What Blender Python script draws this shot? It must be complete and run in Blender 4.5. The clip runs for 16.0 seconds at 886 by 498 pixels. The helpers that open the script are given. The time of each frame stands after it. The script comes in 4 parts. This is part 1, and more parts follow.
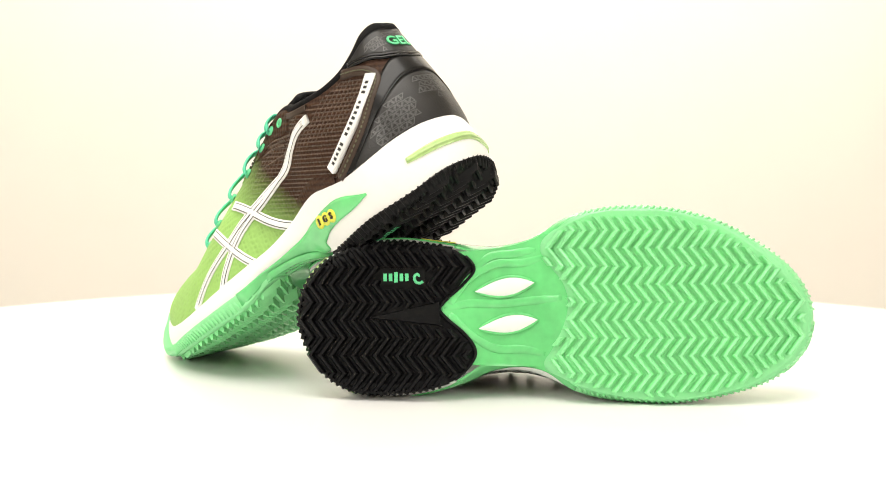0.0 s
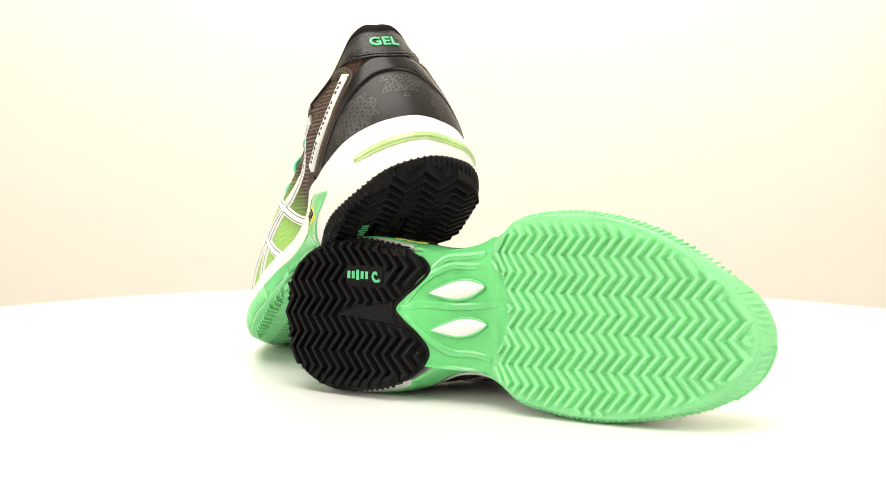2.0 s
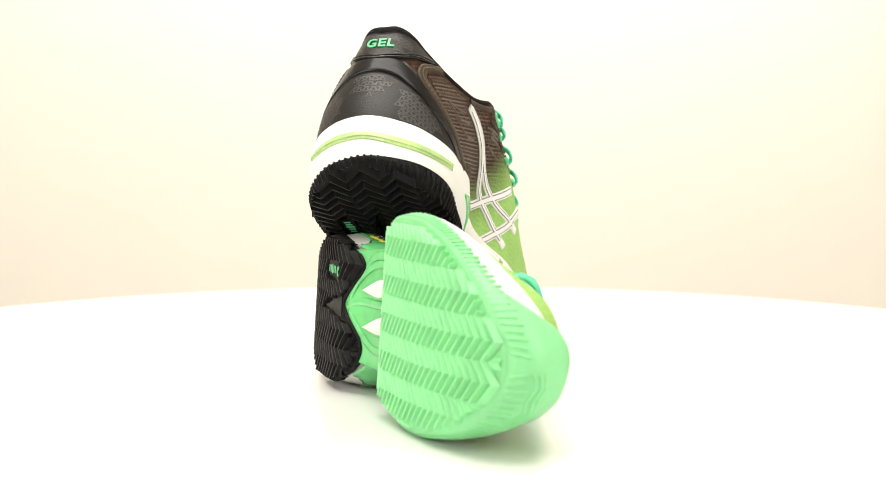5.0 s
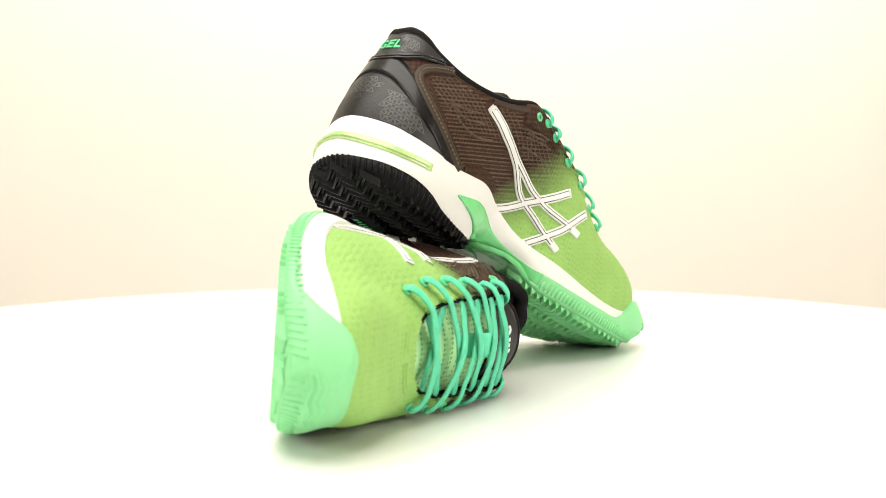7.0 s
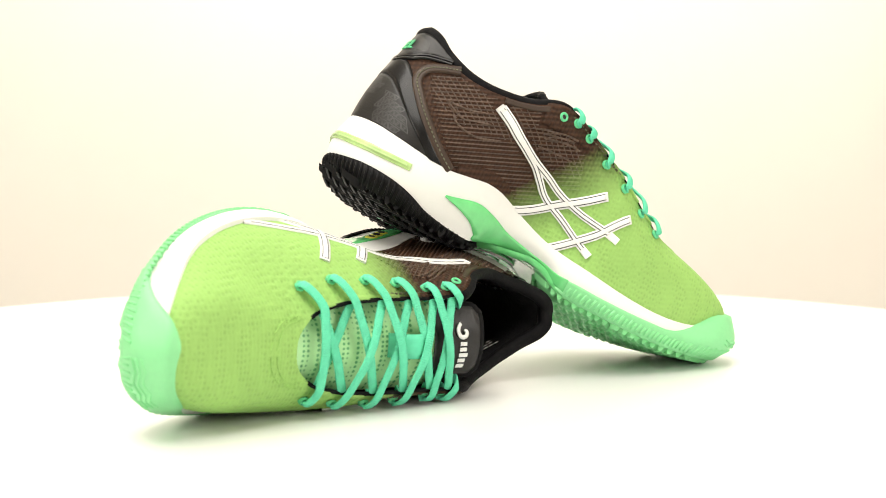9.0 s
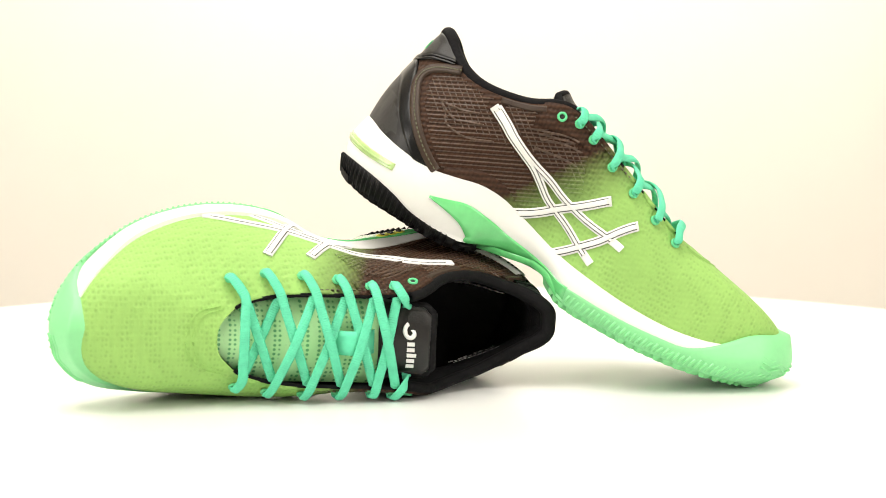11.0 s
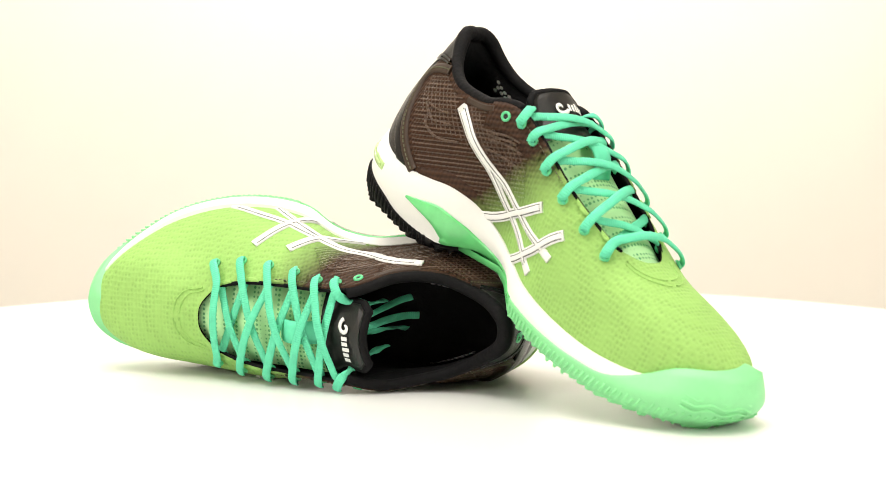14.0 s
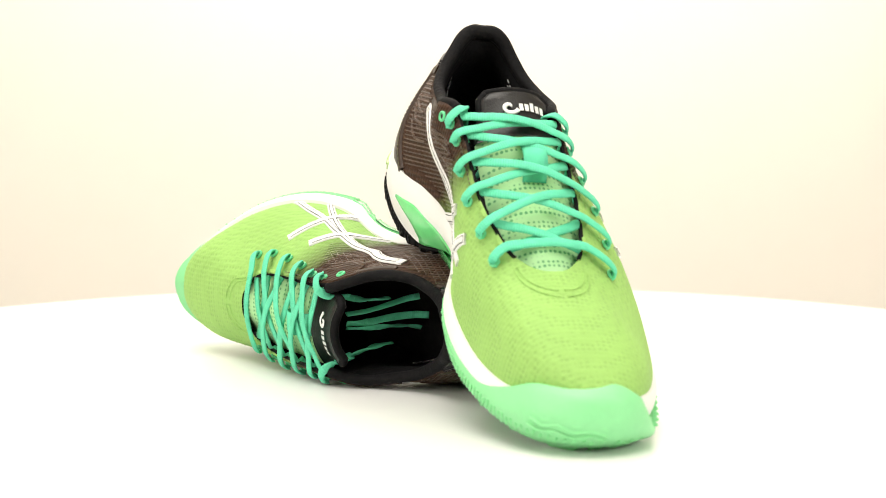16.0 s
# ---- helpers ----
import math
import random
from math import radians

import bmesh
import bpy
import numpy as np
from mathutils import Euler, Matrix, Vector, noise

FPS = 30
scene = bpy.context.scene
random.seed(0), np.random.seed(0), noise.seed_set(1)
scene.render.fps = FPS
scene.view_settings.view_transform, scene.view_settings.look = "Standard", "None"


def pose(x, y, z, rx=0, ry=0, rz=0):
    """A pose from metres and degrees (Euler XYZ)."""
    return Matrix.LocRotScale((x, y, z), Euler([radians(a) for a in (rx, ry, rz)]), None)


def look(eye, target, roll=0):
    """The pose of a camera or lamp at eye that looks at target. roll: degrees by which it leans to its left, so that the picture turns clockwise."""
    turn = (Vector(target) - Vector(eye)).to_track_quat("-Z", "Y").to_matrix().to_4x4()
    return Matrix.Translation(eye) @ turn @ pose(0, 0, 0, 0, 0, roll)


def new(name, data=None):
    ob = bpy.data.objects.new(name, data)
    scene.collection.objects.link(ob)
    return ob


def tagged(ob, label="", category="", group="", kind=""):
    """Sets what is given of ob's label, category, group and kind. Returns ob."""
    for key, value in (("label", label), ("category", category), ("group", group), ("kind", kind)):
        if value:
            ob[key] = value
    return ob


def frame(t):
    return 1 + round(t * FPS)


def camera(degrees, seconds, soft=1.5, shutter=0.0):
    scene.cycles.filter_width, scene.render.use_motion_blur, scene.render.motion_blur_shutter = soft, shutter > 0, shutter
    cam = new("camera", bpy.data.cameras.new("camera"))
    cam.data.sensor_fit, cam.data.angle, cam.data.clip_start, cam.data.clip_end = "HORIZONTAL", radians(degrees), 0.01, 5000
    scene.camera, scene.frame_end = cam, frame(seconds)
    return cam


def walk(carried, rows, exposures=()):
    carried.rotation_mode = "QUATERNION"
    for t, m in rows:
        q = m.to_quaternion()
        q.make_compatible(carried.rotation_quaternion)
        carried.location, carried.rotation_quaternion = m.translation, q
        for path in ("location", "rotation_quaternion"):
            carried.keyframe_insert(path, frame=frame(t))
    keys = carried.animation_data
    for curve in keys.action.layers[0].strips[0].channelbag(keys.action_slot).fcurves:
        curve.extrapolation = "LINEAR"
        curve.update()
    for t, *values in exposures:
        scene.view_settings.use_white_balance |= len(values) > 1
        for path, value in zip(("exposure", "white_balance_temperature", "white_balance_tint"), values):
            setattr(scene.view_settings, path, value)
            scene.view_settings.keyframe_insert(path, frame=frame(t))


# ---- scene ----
# ---------------------------------------------------------------- camera: it stands still, the turntable turns
CAM_H = 0.163
cam = camera(34.0, 16.0, soft=0.7)
cam.data.dof.use_dof, cam.data.dof.focus_distance, cam.data.dof.aperture_fstop = True, 0.90, 9.0
eye = (0.0, -0.9, CAM_H)
ahead = (math.sin(radians(0.532)) * math.cos(radians(4.995)), math.cos(radians(0.532)) * math.cos(radians(4.995)), -math.sin(radians(4.995)))
spot = tuple(e + a for e, a in zip(eye, ahead))
walk(cam, [(0.0, look(eye, spot)), (16.0, look(eye, spot))], exposures=[(0.0, 0.3), (16.0, 0.3)])
TURN = -13.04  # degrees a second, the turntable seen from above

# ---------------------------------------------------------------- world and lamps
world = bpy.data.worlds.new("world")
scene.world = world
world.use_nodes = True
world.node_tree.nodes["Background"].inputs["Color"].default_value = (1.0, 0.95, 0.85, 1)
world.node_tree.nodes["Background"].inputs["Strength"].default_value = 0.3


def area_lamp(name, place, target, size, power, colour=(1, 0.965, 0.90)):
    data = bpy.data.lights.new(name, "AREA")
    data.shape, data.size, data.size_y = "RECTANGLE", size[0], size[1]
    data.energy, data.color = power, colour
    ob = new(name, data)
    ob.matrix_world = look(place, target)
    return tagged(ob, "large soft lamp out of view, added to light the scene", "lamp")


area_lamp("softbox_lamp", (-0.2, -0.35, 1.6), (0, 0, 0), (1.6, 1.2), 26)
area_lamp("softbox_lamp", (-1.5, -1.2, 0.9), (0, 0, 0.1), (0.8, 0.9), 13)
area_lamp("softbox_lamp", (1.5, -1.2, 0.9), (0, 0, 0.1), (0.8, 0.9), 13)
# unseen fill lamp, added only to brighten the backdrop wall
area_lamp("wall_fill_light", (0.1, 1.25, 1.6), (0.05, 2.0, 0.5), (1.6, 0.5), 27)

# ---------------------------------------------------------------- materials


def material(name, colour, rough=0.5, metal=0.0, spec=0.5, vary=0.12, scale=60.0, bump=0.0, bump_scale=400.0, sheen=0.0, coat=0.0, transmission=0.0):
    """Principled surface with colour variation at two scales and a fine relief."""
    m = bpy.data.materials.new(name)
    m.use_nodes = True
    nt = m.node_tree
    b = nt.nodes["Principled BSDF"]
    b.inputs["Roughness"].default_value, b.inputs["Metallic"].default_value = rough, metal
    b.inputs["Specular IOR Level"].default_value = spec
    b.inputs["Sheen Weight"].default_value, b.inputs["Coat Weight"].default_value = sheen, coat
    b.inputs["Coat Roughness"].default_value = 0.12
    b.inputs["Transmission Weight"].default_value = transmission
    co = nt.nodes.new("ShaderNodeTexCoord")
    n1, n2 = nt.nodes.new("ShaderNodeTexNoise"), nt.nodes.new("ShaderNodeTexNoise")
    n1.inputs["Scale"].default_value, n2.inputs["Scale"].default_value = scale, scale * 9
    n1.inputs["Detail"].default_value = n2.inputs["Detail"].default_value = 3
    mix = nt.nodes.new("ShaderNodeMath")
    mix.operation = "MULTIPLY_ADD"
    mix.inputs[1].default_value = 0.35
    for n in (n1, n2):
        nt.links.new(co.outputs["Object"], n.inputs["Vector"])
    nt.links.new(n2.outputs["Fac"], mix.inputs[0])
    nt.links.new(n1.outputs["Fac"], mix.inputs[2])
    ramp = nt.nodes.new("ShaderNodeMapRange")
    ramp.inputs["From Min"].default_value, ramp.inputs["From Max"].default_value = 0.35, 1.0
    ramp.inputs["To Min"].default_value, ramp.inputs["To Max"].default_value = 1 - vary, 1 + vary
    nt.links.new(mix.outputs[0], ramp.inputs["Value"])
    mul = nt.nodes.new("ShaderNodeVectorMath")
    mul.operation = "SCALE"
    mul.inputs[0].default_value = colour
    nt.links.new(ramp.outputs[0], mul.inputs["Scale"])
    nt.links.new(mul.outputs[0], b.inputs["Base Color"])
    if bump:
        n3 = nt.nodes.new("ShaderNodeTexNoise")
        n3.inputs["Scale"].default_value = bump_scale
        nt.links.new(co.outputs["Object"], n3.inputs["Vector"])
        bp = nt.nodes.new("ShaderNodeBump")
        bp.inputs["Strength"].default_value, bp.inputs["Distance"].default_value = bump, 0.0006
        nt.links.new(n3.outputs["Fac"], bp.inputs["Height"])
        nt.links.new(bp.outputs[0], b.inputs["Normal"])
    m["mul"] = mul.name
    return m


def knit(name, brown, rough, spec):
    """Upper fabric: green toe that fades into a dark brown heel, with a fine knitted relief."""
    m = material(name, (0.3, 0.5, 0.05), rough=rough, spec=spec, vary=0.08, scale=40)
    nt = m.node_tree
    b = nt.nodes["Principled BSDF"]
    co = nt.nodes["Texture Coordinate"]
    sep = nt.nodes.new("ShaderNodeSeparateXYZ")
    nt.links.new(co.outputs["Object"], sep.inputs[0])
    # the fade runs along the foot and a little up the side
    dot = nt.nodes.new("ShaderNodeVectorMath")
    dot.operation = "DOT_PRODUCT"
    dot.inputs[1].default_value = FADE
    nt.links.new(co.outputs["Object"], dot.inputs[0])
    wob = nt.nodes.new("ShaderNodeTexNoise")
    wob.inputs["Scale"].default_value = 350
    nt.links.new(co.outputs["Object"], wob.inputs["Vector"])
    add = nt.nodes.new("ShaderNodeMath")
    add.operation = "MULTIPLY_ADD"
    add.inputs[1].default_value = 0.008
    nt.links.new(wob.outputs["Fac"], add.inputs[0])
    nt.links.new(dot.outputs["Value"], add.inputs[2])
    ramp = nt.nodes.new("ShaderNodeValToRGB")
    mr = nt.nodes.new("ShaderNodeMapRange")
    mr.inputs["From Min"].default_value, mr.inputs["From Max"].default_value = 0.0152, 0.2152
    nt.links.new(add.outputs[0], mr.inputs["Value"])
    nt.links.new(mr.outputs[0], ramp.inputs[0])
    e = ramp.color_ramp.elements
    e[0].position, e[0].color = 0.0, (*brown, 1)
    e[1].position, e[1].color = 1.0, (*LIME, 1)
    for pos, col in ((FADE_AT[0], brown), (FADE_AT[1], tuple(0.55 * x + 0.45 * y for x, y in zip(brown, LIME))), (FADE_AT[2], LIME)):
        k = e.new(pos)
        k.color = (*col, 1)
    mul = nt.nodes["Vector Math"]
    # knitted cells, a little darker in their middles
    mp = nt.nodes.new("ShaderNodeMapping")
    mp.inputs["Scale"].default_value = (1, 0.8, 0.8)
    nt.links.new(co.outputs["Object"], mp.inputs["Vector"])
    vor = nt.nodes.new("ShaderNodeTexVoronoi")
    vor.inputs["Scale"].default_value = 390
    vor.inputs["Randomness"].default_value = 0.3
    nt.links.new(mp.outputs[0], vor.inputs["Vector"])
    tone = nt.nodes.new("ShaderNodeMapRange")
    tone.inputs["From Min"].default_value, tone.inputs["From Max"].default_value = 0.05, 0.42
    tone.inputs["To Min"].default_value, tone.inputs["To Max"].default_value = 0.84, 1.03
    nt.links.new(vor.outputs["Distance"], tone.inputs["Value"])
    shade = nt.nodes.new("ShaderNodeVectorMath")
    shade.operation = "SCALE"
    nt.links.new(ramp.outputs[0], shade.inputs[0])
    nt.links.new(tone.outputs[0], shade.inputs["Scale"])
    nt.links.new(shade.outputs[0], mul.inputs[0])
    # ribs lie level when the shoe stands on its toe
    lev = nt.nodes.new("ShaderNodeVectorMath")
    lev.operation = "DOT_PRODUCT"
    lev.inputs[1].default_value = (-0.42, 0, 0.90)
    nt.links.new(co.outputs["Object"], lev.inputs[0])
    comb = nt.nodes.new("ShaderNodeCombineXYZ")
    nt.links.new(lev.outputs["Value"], comb.inputs[0])
    nt.links.new(sep.outputs["X"], comb.inputs[1])
    wav = nt.nodes.new("ShaderNodeTexWave")
    wav.bands_direction = "X"
    wav.inputs["Scale"].default_value, wav.inputs["Distortion"].default_value = 95, 0.5
    wav.inputs["Detail"].default_value = 1
    nt.links.new(comb.outputs[0], wav.inputs["Vector"])
    wav2 = nt.nodes.new("ShaderNodeTexWave")
    wav2.bands_direction = "Y"
    wav2.inputs["Scale"].default_value, wav2.inputs["Distortion"].default_value = 120, 0.4
    nt.links.new(comb.outputs[0], wav2.inputs["Vector"])
    grid = nt.nodes.new("ShaderNodeMath")
    grid.operation = "MULTIPLY_ADD"
    grid.inputs[1].default_value = 0.45
    nt.links.new(wav2.outputs["Fac"], grid.inputs[0])
    nt.links.new(wav.outputs["Fac"], grid.inputs[2])
    mixh = nt.nodes.new("ShaderNodeMath")
    mixh.operation = "MULTIPLY_ADD"
    ribs = nt.nodes.new("ShaderNodeMapRange")
    ribs.inputs["From Min"].default_value, ribs.inputs["From Max"].default_value = 0.30, 0.46
    ribs.inputs["To Min"].default_value, ribs.inputs["To Max"].default_value = 0.55, 0.03
    nt.links.new(mr.outputs[0], ribs.inputs["Value"])
    nt.links.new(ribs.outputs[0], mixh.inputs[1])
    nt.links.new(grid.outputs[0], mixh.inputs[0])
    nt.links.new(vor.outputs["Distance"], mixh.inputs[2])
    # the raised threads of the heel mesh are a little lighter
    off = nt.nodes.new("ShaderNodeMath")
    off.operation = "SUBTRACT"
    off.inputs[1].default_value = 0.6
    nt.links.new(grid.outputs[0], off.inputs[0])
    thread = nt.nodes.new("ShaderNodeMath")
    thread.operation = "MULTIPLY_ADD"
    thread.inputs[2].default_value = 1.0
    nt.links.new(off.outputs[0], thread.inputs[0])
    nt.links.new(ribs.outputs[0], thread.inputs[1])
    both = nt.nodes.new("ShaderNodeMath")
    both.operation = "MULTIPLY"
    nt.links.new(thread.outputs[0], both.inputs[0])
    nt.links.new(tone.outputs[0], both.inputs[1])
    nt.links.new(both.outputs[0], shade.inputs["Scale"])
    bp = nt.nodes.new("ShaderNodeBump")
    bp.inputs["Strength"].default_value, bp.inputs["Distance"].default_value = 0.7, 0.0009
    nt.links.new(mixh.outputs[0], bp.inputs["Height"])
    nt.links.new(bp.outputs[0], b.inputs["Normal"])
    return m


def perforated(name):
    """Pale green tongue mesh with small round dark holes."""
    m = material(name, (0.24, 0.64, 0.25), rough=0.7, vary=0.08, scale=60)
    nt = m.node_tree
    co, mul = nt.nodes["Texture Coordinate"], nt.nodes["Vector Math"]
    vor = nt.nodes.new("ShaderNodeTexVoronoi")
    vor.inputs["Scale"].default_value, vor.inputs["Randomness"].default_value = 360, 0.12
    mp = nt.nodes.new("ShaderNodeMapping")
    mp.inputs["Rotation"].default_value = (0, radians(-24), 0)
    mp.inputs["Scale"].default_value = (1, 1, 0.15)
    nt.links.new(co.outputs["Object"], mp.inputs["Vector"])
    nt.links.new(mp.outputs[0], vor.inputs["Vector"])
    ramp = nt.nodes.new("ShaderNodeValToRGB")
    nt.links.new(vor.outputs["Distance"], ramp.inputs[0])
    e = ramp.color_ramp.elements
    e[0].position, e[0].color = 0.26, (0.14, 0.46, 0.18, 1)
    e[1].position, e[1].color = 0.38, (0.50, 0.84, 0.42, 1)
    nt.links.new(ramp.outputs[0], mul.inputs[0])
    return m


def woven(name, colour):
    """Lace cloth: fine ridges across its length."""
    m = material(name, colour, rough=0.6, spec=0.35, vary=0.12, scale=150)
    nt = m.node_tree
    co = nt.nodes["Texture Coordinate"]
    wav = nt.nodes.new("ShaderNodeTexWave")
    wav.bands_direction = "X"
    wav.inputs["Scale"].default_value, wav.inputs["Distortion"].default_value = 230, 0.6
    nt.links.new(co.outputs["UV"], wav.inputs["Vector"])
    bp = nt.nodes.new("ShaderNodeBump")
    bp.inputs["Strength"].default_value, bp.inputs["Distance"].default_value = 0.4, 0.0005
    nt.links.new(wav.outputs["Fac"], bp.inputs["Height"])
    nt.links.new(bp.outputs[0], nt.nodes["Principled BSDF"].inputs["Normal"])
    return m


LIME, BROWN = (0.305, 0.53, 0.14), (0.040, 0.018, 0.009)
FADE, FADE_AT = (1.0, 0.0, -0.70), (0.32, 0.41, 0.54)

M = {
    "knit": knit("knitted_fabric", BROWN, 0.62, 0.22),
    # same knit with a lighter brown: the ribs' highlights are put into the colour
    "rib": knit("highlit_rib_fabric", (0.075, 0.043, 0.027), 0.42, 0.45),
    "white_foam": material("white_foam", (0.80, 0.80, 0.77), rough=0.55, vary=0.04, scale=30, bump=0.08),
    "white_print": material("white_print", (0.82, 0.82, 0.80), rough=0.4, vary=0.03, scale=80),
    "black_line": material("dark_outline", (0.02, 0.02, 0.02), rough=0.5, vary=0.1),
    "black_rubber": material("black_rubber", (0.0045, 0.0045, 0.0048), rough=0.46, spec=0.16, vary=0.3, scale=50, bump=0.2),
    "green_rubber": material("green_rubber", (0.25, 0.70, 0.31), rough=0.45, vary=0.08, scale=40, bump=0.12),
    "green_tread": material("green_tread_rubber", (0.26, 0.74, 0.32), rough=0.42, vary=0.10, scale=70, bump=0.1),
    "green_plastic": material("green_plastic", (0.14, 0.60, 0.20), rough=0.16, vary=0.28, scale=18, coat=0.4),
    "gel": material("gel_window", (0.46, 0.66, 0.26), rough=0.18, vary=0.3, scale=60, coat=0.5),
    "leather": material("black_synthetic_leather", (0.010, 0.009, 0.0085), rough=0.40, spec=0.45, vary=0.3, scale=90, bump=0.35, bump_scale=900),
    "gloss": material("black_gloss_trim", (0.006, 0.006, 0.0065), rough=0.24, spec=0.28, vary=0.2, coat=0.06, bump=0.25, bump_scale=90),
    "pattern": material("grey_pattern_print", (0.075, 0.072, 0.07), rough=0.34, vary=0.15),
    "brown": material("dark_brown_overlay", (0.040, 0.023, 0.014), rough=0.5, spec=0.35, vary=0.15, bump=0.15),
    "thread": material("olive_thread", (0.12, 0.12, 0.07), rough=0.8, vary=0.2),
    "lining": material("black_lining_mesh", (0.0042, 0.0040, 0.0046), rough=0.75, spec=0.16, vary=0.4, scale=160, bump=0.9, bump_scale=420),
    "lace": woven("teal_green_lace", (0.12, 0.66, 0.40)),
    "tongue": perforated("pale_green_mesh"),
    "print_green": material("green_print", (0.12, 0.62, 0.28), rough=0.35, vary=0.05),
    "badge": material("yellow_badge", (0.75, 0.75, 0.08), rough=0.4, vary=0.05),
    "plate": material("white_turntable", (0.84, 0.84, 0.83), rough=0.28, vary=0.015, scale=4, bump=0.02),
    "wall": material("cream_wall", (0.84, 0.80, 0.73), rough=0.9, vary=0.02, scale=2, bump=0.1, bump_scale=80),
    "floor": material("grey_floor", (0.4, 0.37, 0.33), rough=0.6, vary=0.1, scale=3),
}
# ---------------------------------------------------------------- shoe surfaces (metres, heel at x = 0, toe ahead, lateral side +y)
MM = 0.001


def smooth01(a, b, x):
    s = np.clip((np.asarray(x, float) - a) / (b - a), 0, 1)
    return s * s * (3 - 2 * s)


def spline(knots, values, q):
    """Cubic Hermite through the knots, with limited slopes."""
    k, v, q = np.asarray(knots, float), np.asarray(values, float), np.asarray(q, float)
    flat = v.ndim == 1
    v = v.reshape(len(k), -1)
    d = np.diff(v, axis=0) / np.diff(k)[:, None]
    m = np.zeros_like(v)
    m[1:-1] = (d[:-1] + d[1:]) / 2
    m[0], m[-1] = d[0], d[-1]
    i = np.clip(np.searchsorted(k, q, side="right") - 1, 0, len(k) - 2)
    h = (k[i + 1] - k[i])
    s = np.clip((q - k[i]) / h, 0, 1)[..., None]
    h = h[..., None]
    r = ((2 * s**3 - 3 * s**2 + 1) * v[i] + (s**3 - 2 * s**2 + s) * h * m[i]
         + (3 * s**2 - 2 * s**3) * v[i + 1] + (s**3 - s**2) * h * m[i + 1])
    return r[..., 0] if flat else r


# sole outline: lateral and medial half, from the heel's back to the toe's tip
LAT = [(0, 0), (1.5, 11), (7, 23), (21, 36), (42, 43.5), (63, 45), (86, 42.5), (112, 41), (137, 46), (158, 57), (180, 62.5),
       (207, 63.5), (230, 60), (252, 52.5), (269, 42), (285, 28.5), (296, 14.5), (300.5, 0)]
MED = [(0, 0), (1.5, -7), (6, -17), (16, -31), (32, -40), (52, -42.5), (72, -41), (93, -36), (112, -29), (134, -27.5), (152, -32.5),
       (169, -39.5), (192, -44.5), (218, -46.5), (241, -44), (266, -38), (285, -28), (297, -15), (300.5, 0)]


def half_outline(pts):
    p = np.array(pts, float) * MM
    c = np.r_[0, np.cumsum(np.hypot(*np.diff(p, axis=0).T))]
    # closed tangents across the middle line: mirror the first and last step
    p2 = np.vstack([p[1] * (1, -1), p, p[-2] * (1, -1)])
    c2 = np.r_[-c[1], c, 2 * c[-1] - c[-2]]
    q = np.linspace(0, c[-1], 400)
    xy = spline(c2, p2, q)
    a = np.r_[0, np.cumsum(np.hypot(*np.diff(xy, axis=0).T))]
    return a / a[-1], xy


HALF = {1: half_outline(LAT), -1: half_outline(MED)}


def outline(u):
    """Outline point and outward normal; u from -1 (toe, medial) over 0 (heel) to 1 (toe, lateral)."""
    u = np.asarray(u, float)
    out, nrm = np.zeros(u.shape + (2,)), np.zeros(u.shape + (2,))
    for side in (1, -1):
        a, xy = HALF[side]
        pick = (u >= 0) if side == 1 else (u < 0)
        w = np.abs(u[pick])
        pos = np.stack([np.interp(w, a, xy[:, 0]), np.interp(w, a, xy[:, 1])], -1)
        e = 0.012
        lo, hi = np.clip(w - e, 0, 1), np.clip(w + e, 0, 1)
        t = np.stack([np.interp(hi, a, xy[:, 0]) - np.interp(lo, a, xy[:, 0]), np.interp(hi, a, xy[:, 1]) - np.interp(lo, a, xy[:, 1])], -1)
        near = np.minimum(np.clip(w / e, 0, 1), np.clip((1 - w) / e, 0, 1))
        t[:, 0] *= near
        n = np.stack([-t[:, 1], t[:, 0]], -1) * side
        n /= np.linalg.norm(n, axis=-1, keepdims=True) + 1e-12
        out[pick], nrm[pick] = pos, n
    return out, nrm


WIDE = {1: 0.004, -1: 0.0045, "toe": 0.0070, "cut": 0.45, "lean": 0.005, "collar": (0.2, 1.0)}  # how wide each shoe is worn: lateral, medial, toe bumper, forefoot, throat


def flare(u, x):
    lat = WIDE[1] * smooth01(0.0, 0.022, x) * smooth01(0.13, 0.07, x)
    med = WIDE[-1] * smooth01(0.0, 0.045, x) * smooth01(0.225, 0.165, x)
    return np.where(np.asarray(u) >= 0, lat, med)


def z_bottom(x):
    return spline(np.array([-5, 0, 10, 25, 45, 92, 106, 125, 148, 163, 190, 225, 250, 270, 288, 300, 310]) * MM,
                  np.array([14, 10, 5, 1.5, 0, 0, 5, 10, 9, 1.5, 0, 1, 4, 8, 13, 19, 30]) * MM, x)


def z_edge(x):
    """Top line of the white midsole."""
    return spline(np.array([-5, 4, 22, 40, 58, 74, 88, 102, 121, 151, 179, 209, 236, 262, 278, 292, 310]) * MM,
                  np.array([42.5, 41.5, 37, 33.8, 33, 36, 39, 38.5, 33.5, 25, 20.8, 18.7, 20, 26, 34, 41, 46]) * MM, x)


def z_rubber(x, side):
    """Top line of the rubber round the forefoot and toe; side: 0 medial, 1 lateral, where it starts further ahead."""
    med = spline(np.array([150, 166, 190, 225, 245, 262, 276, 290, 310]) * MM, np.array([9, 10, 9.5, 11.5, 15, 26, 39, 46, 54]) * MM, x)
    lat = spline(np.array([150, 166, 190, 225, 255, 270, 280, 288, 295, 310]) * MM, np.array([9, 10, 9, 9.5, 11.5, 14, 18, 30, 46.5, 56]) * MM, x)
    return med + (lat - med) * side


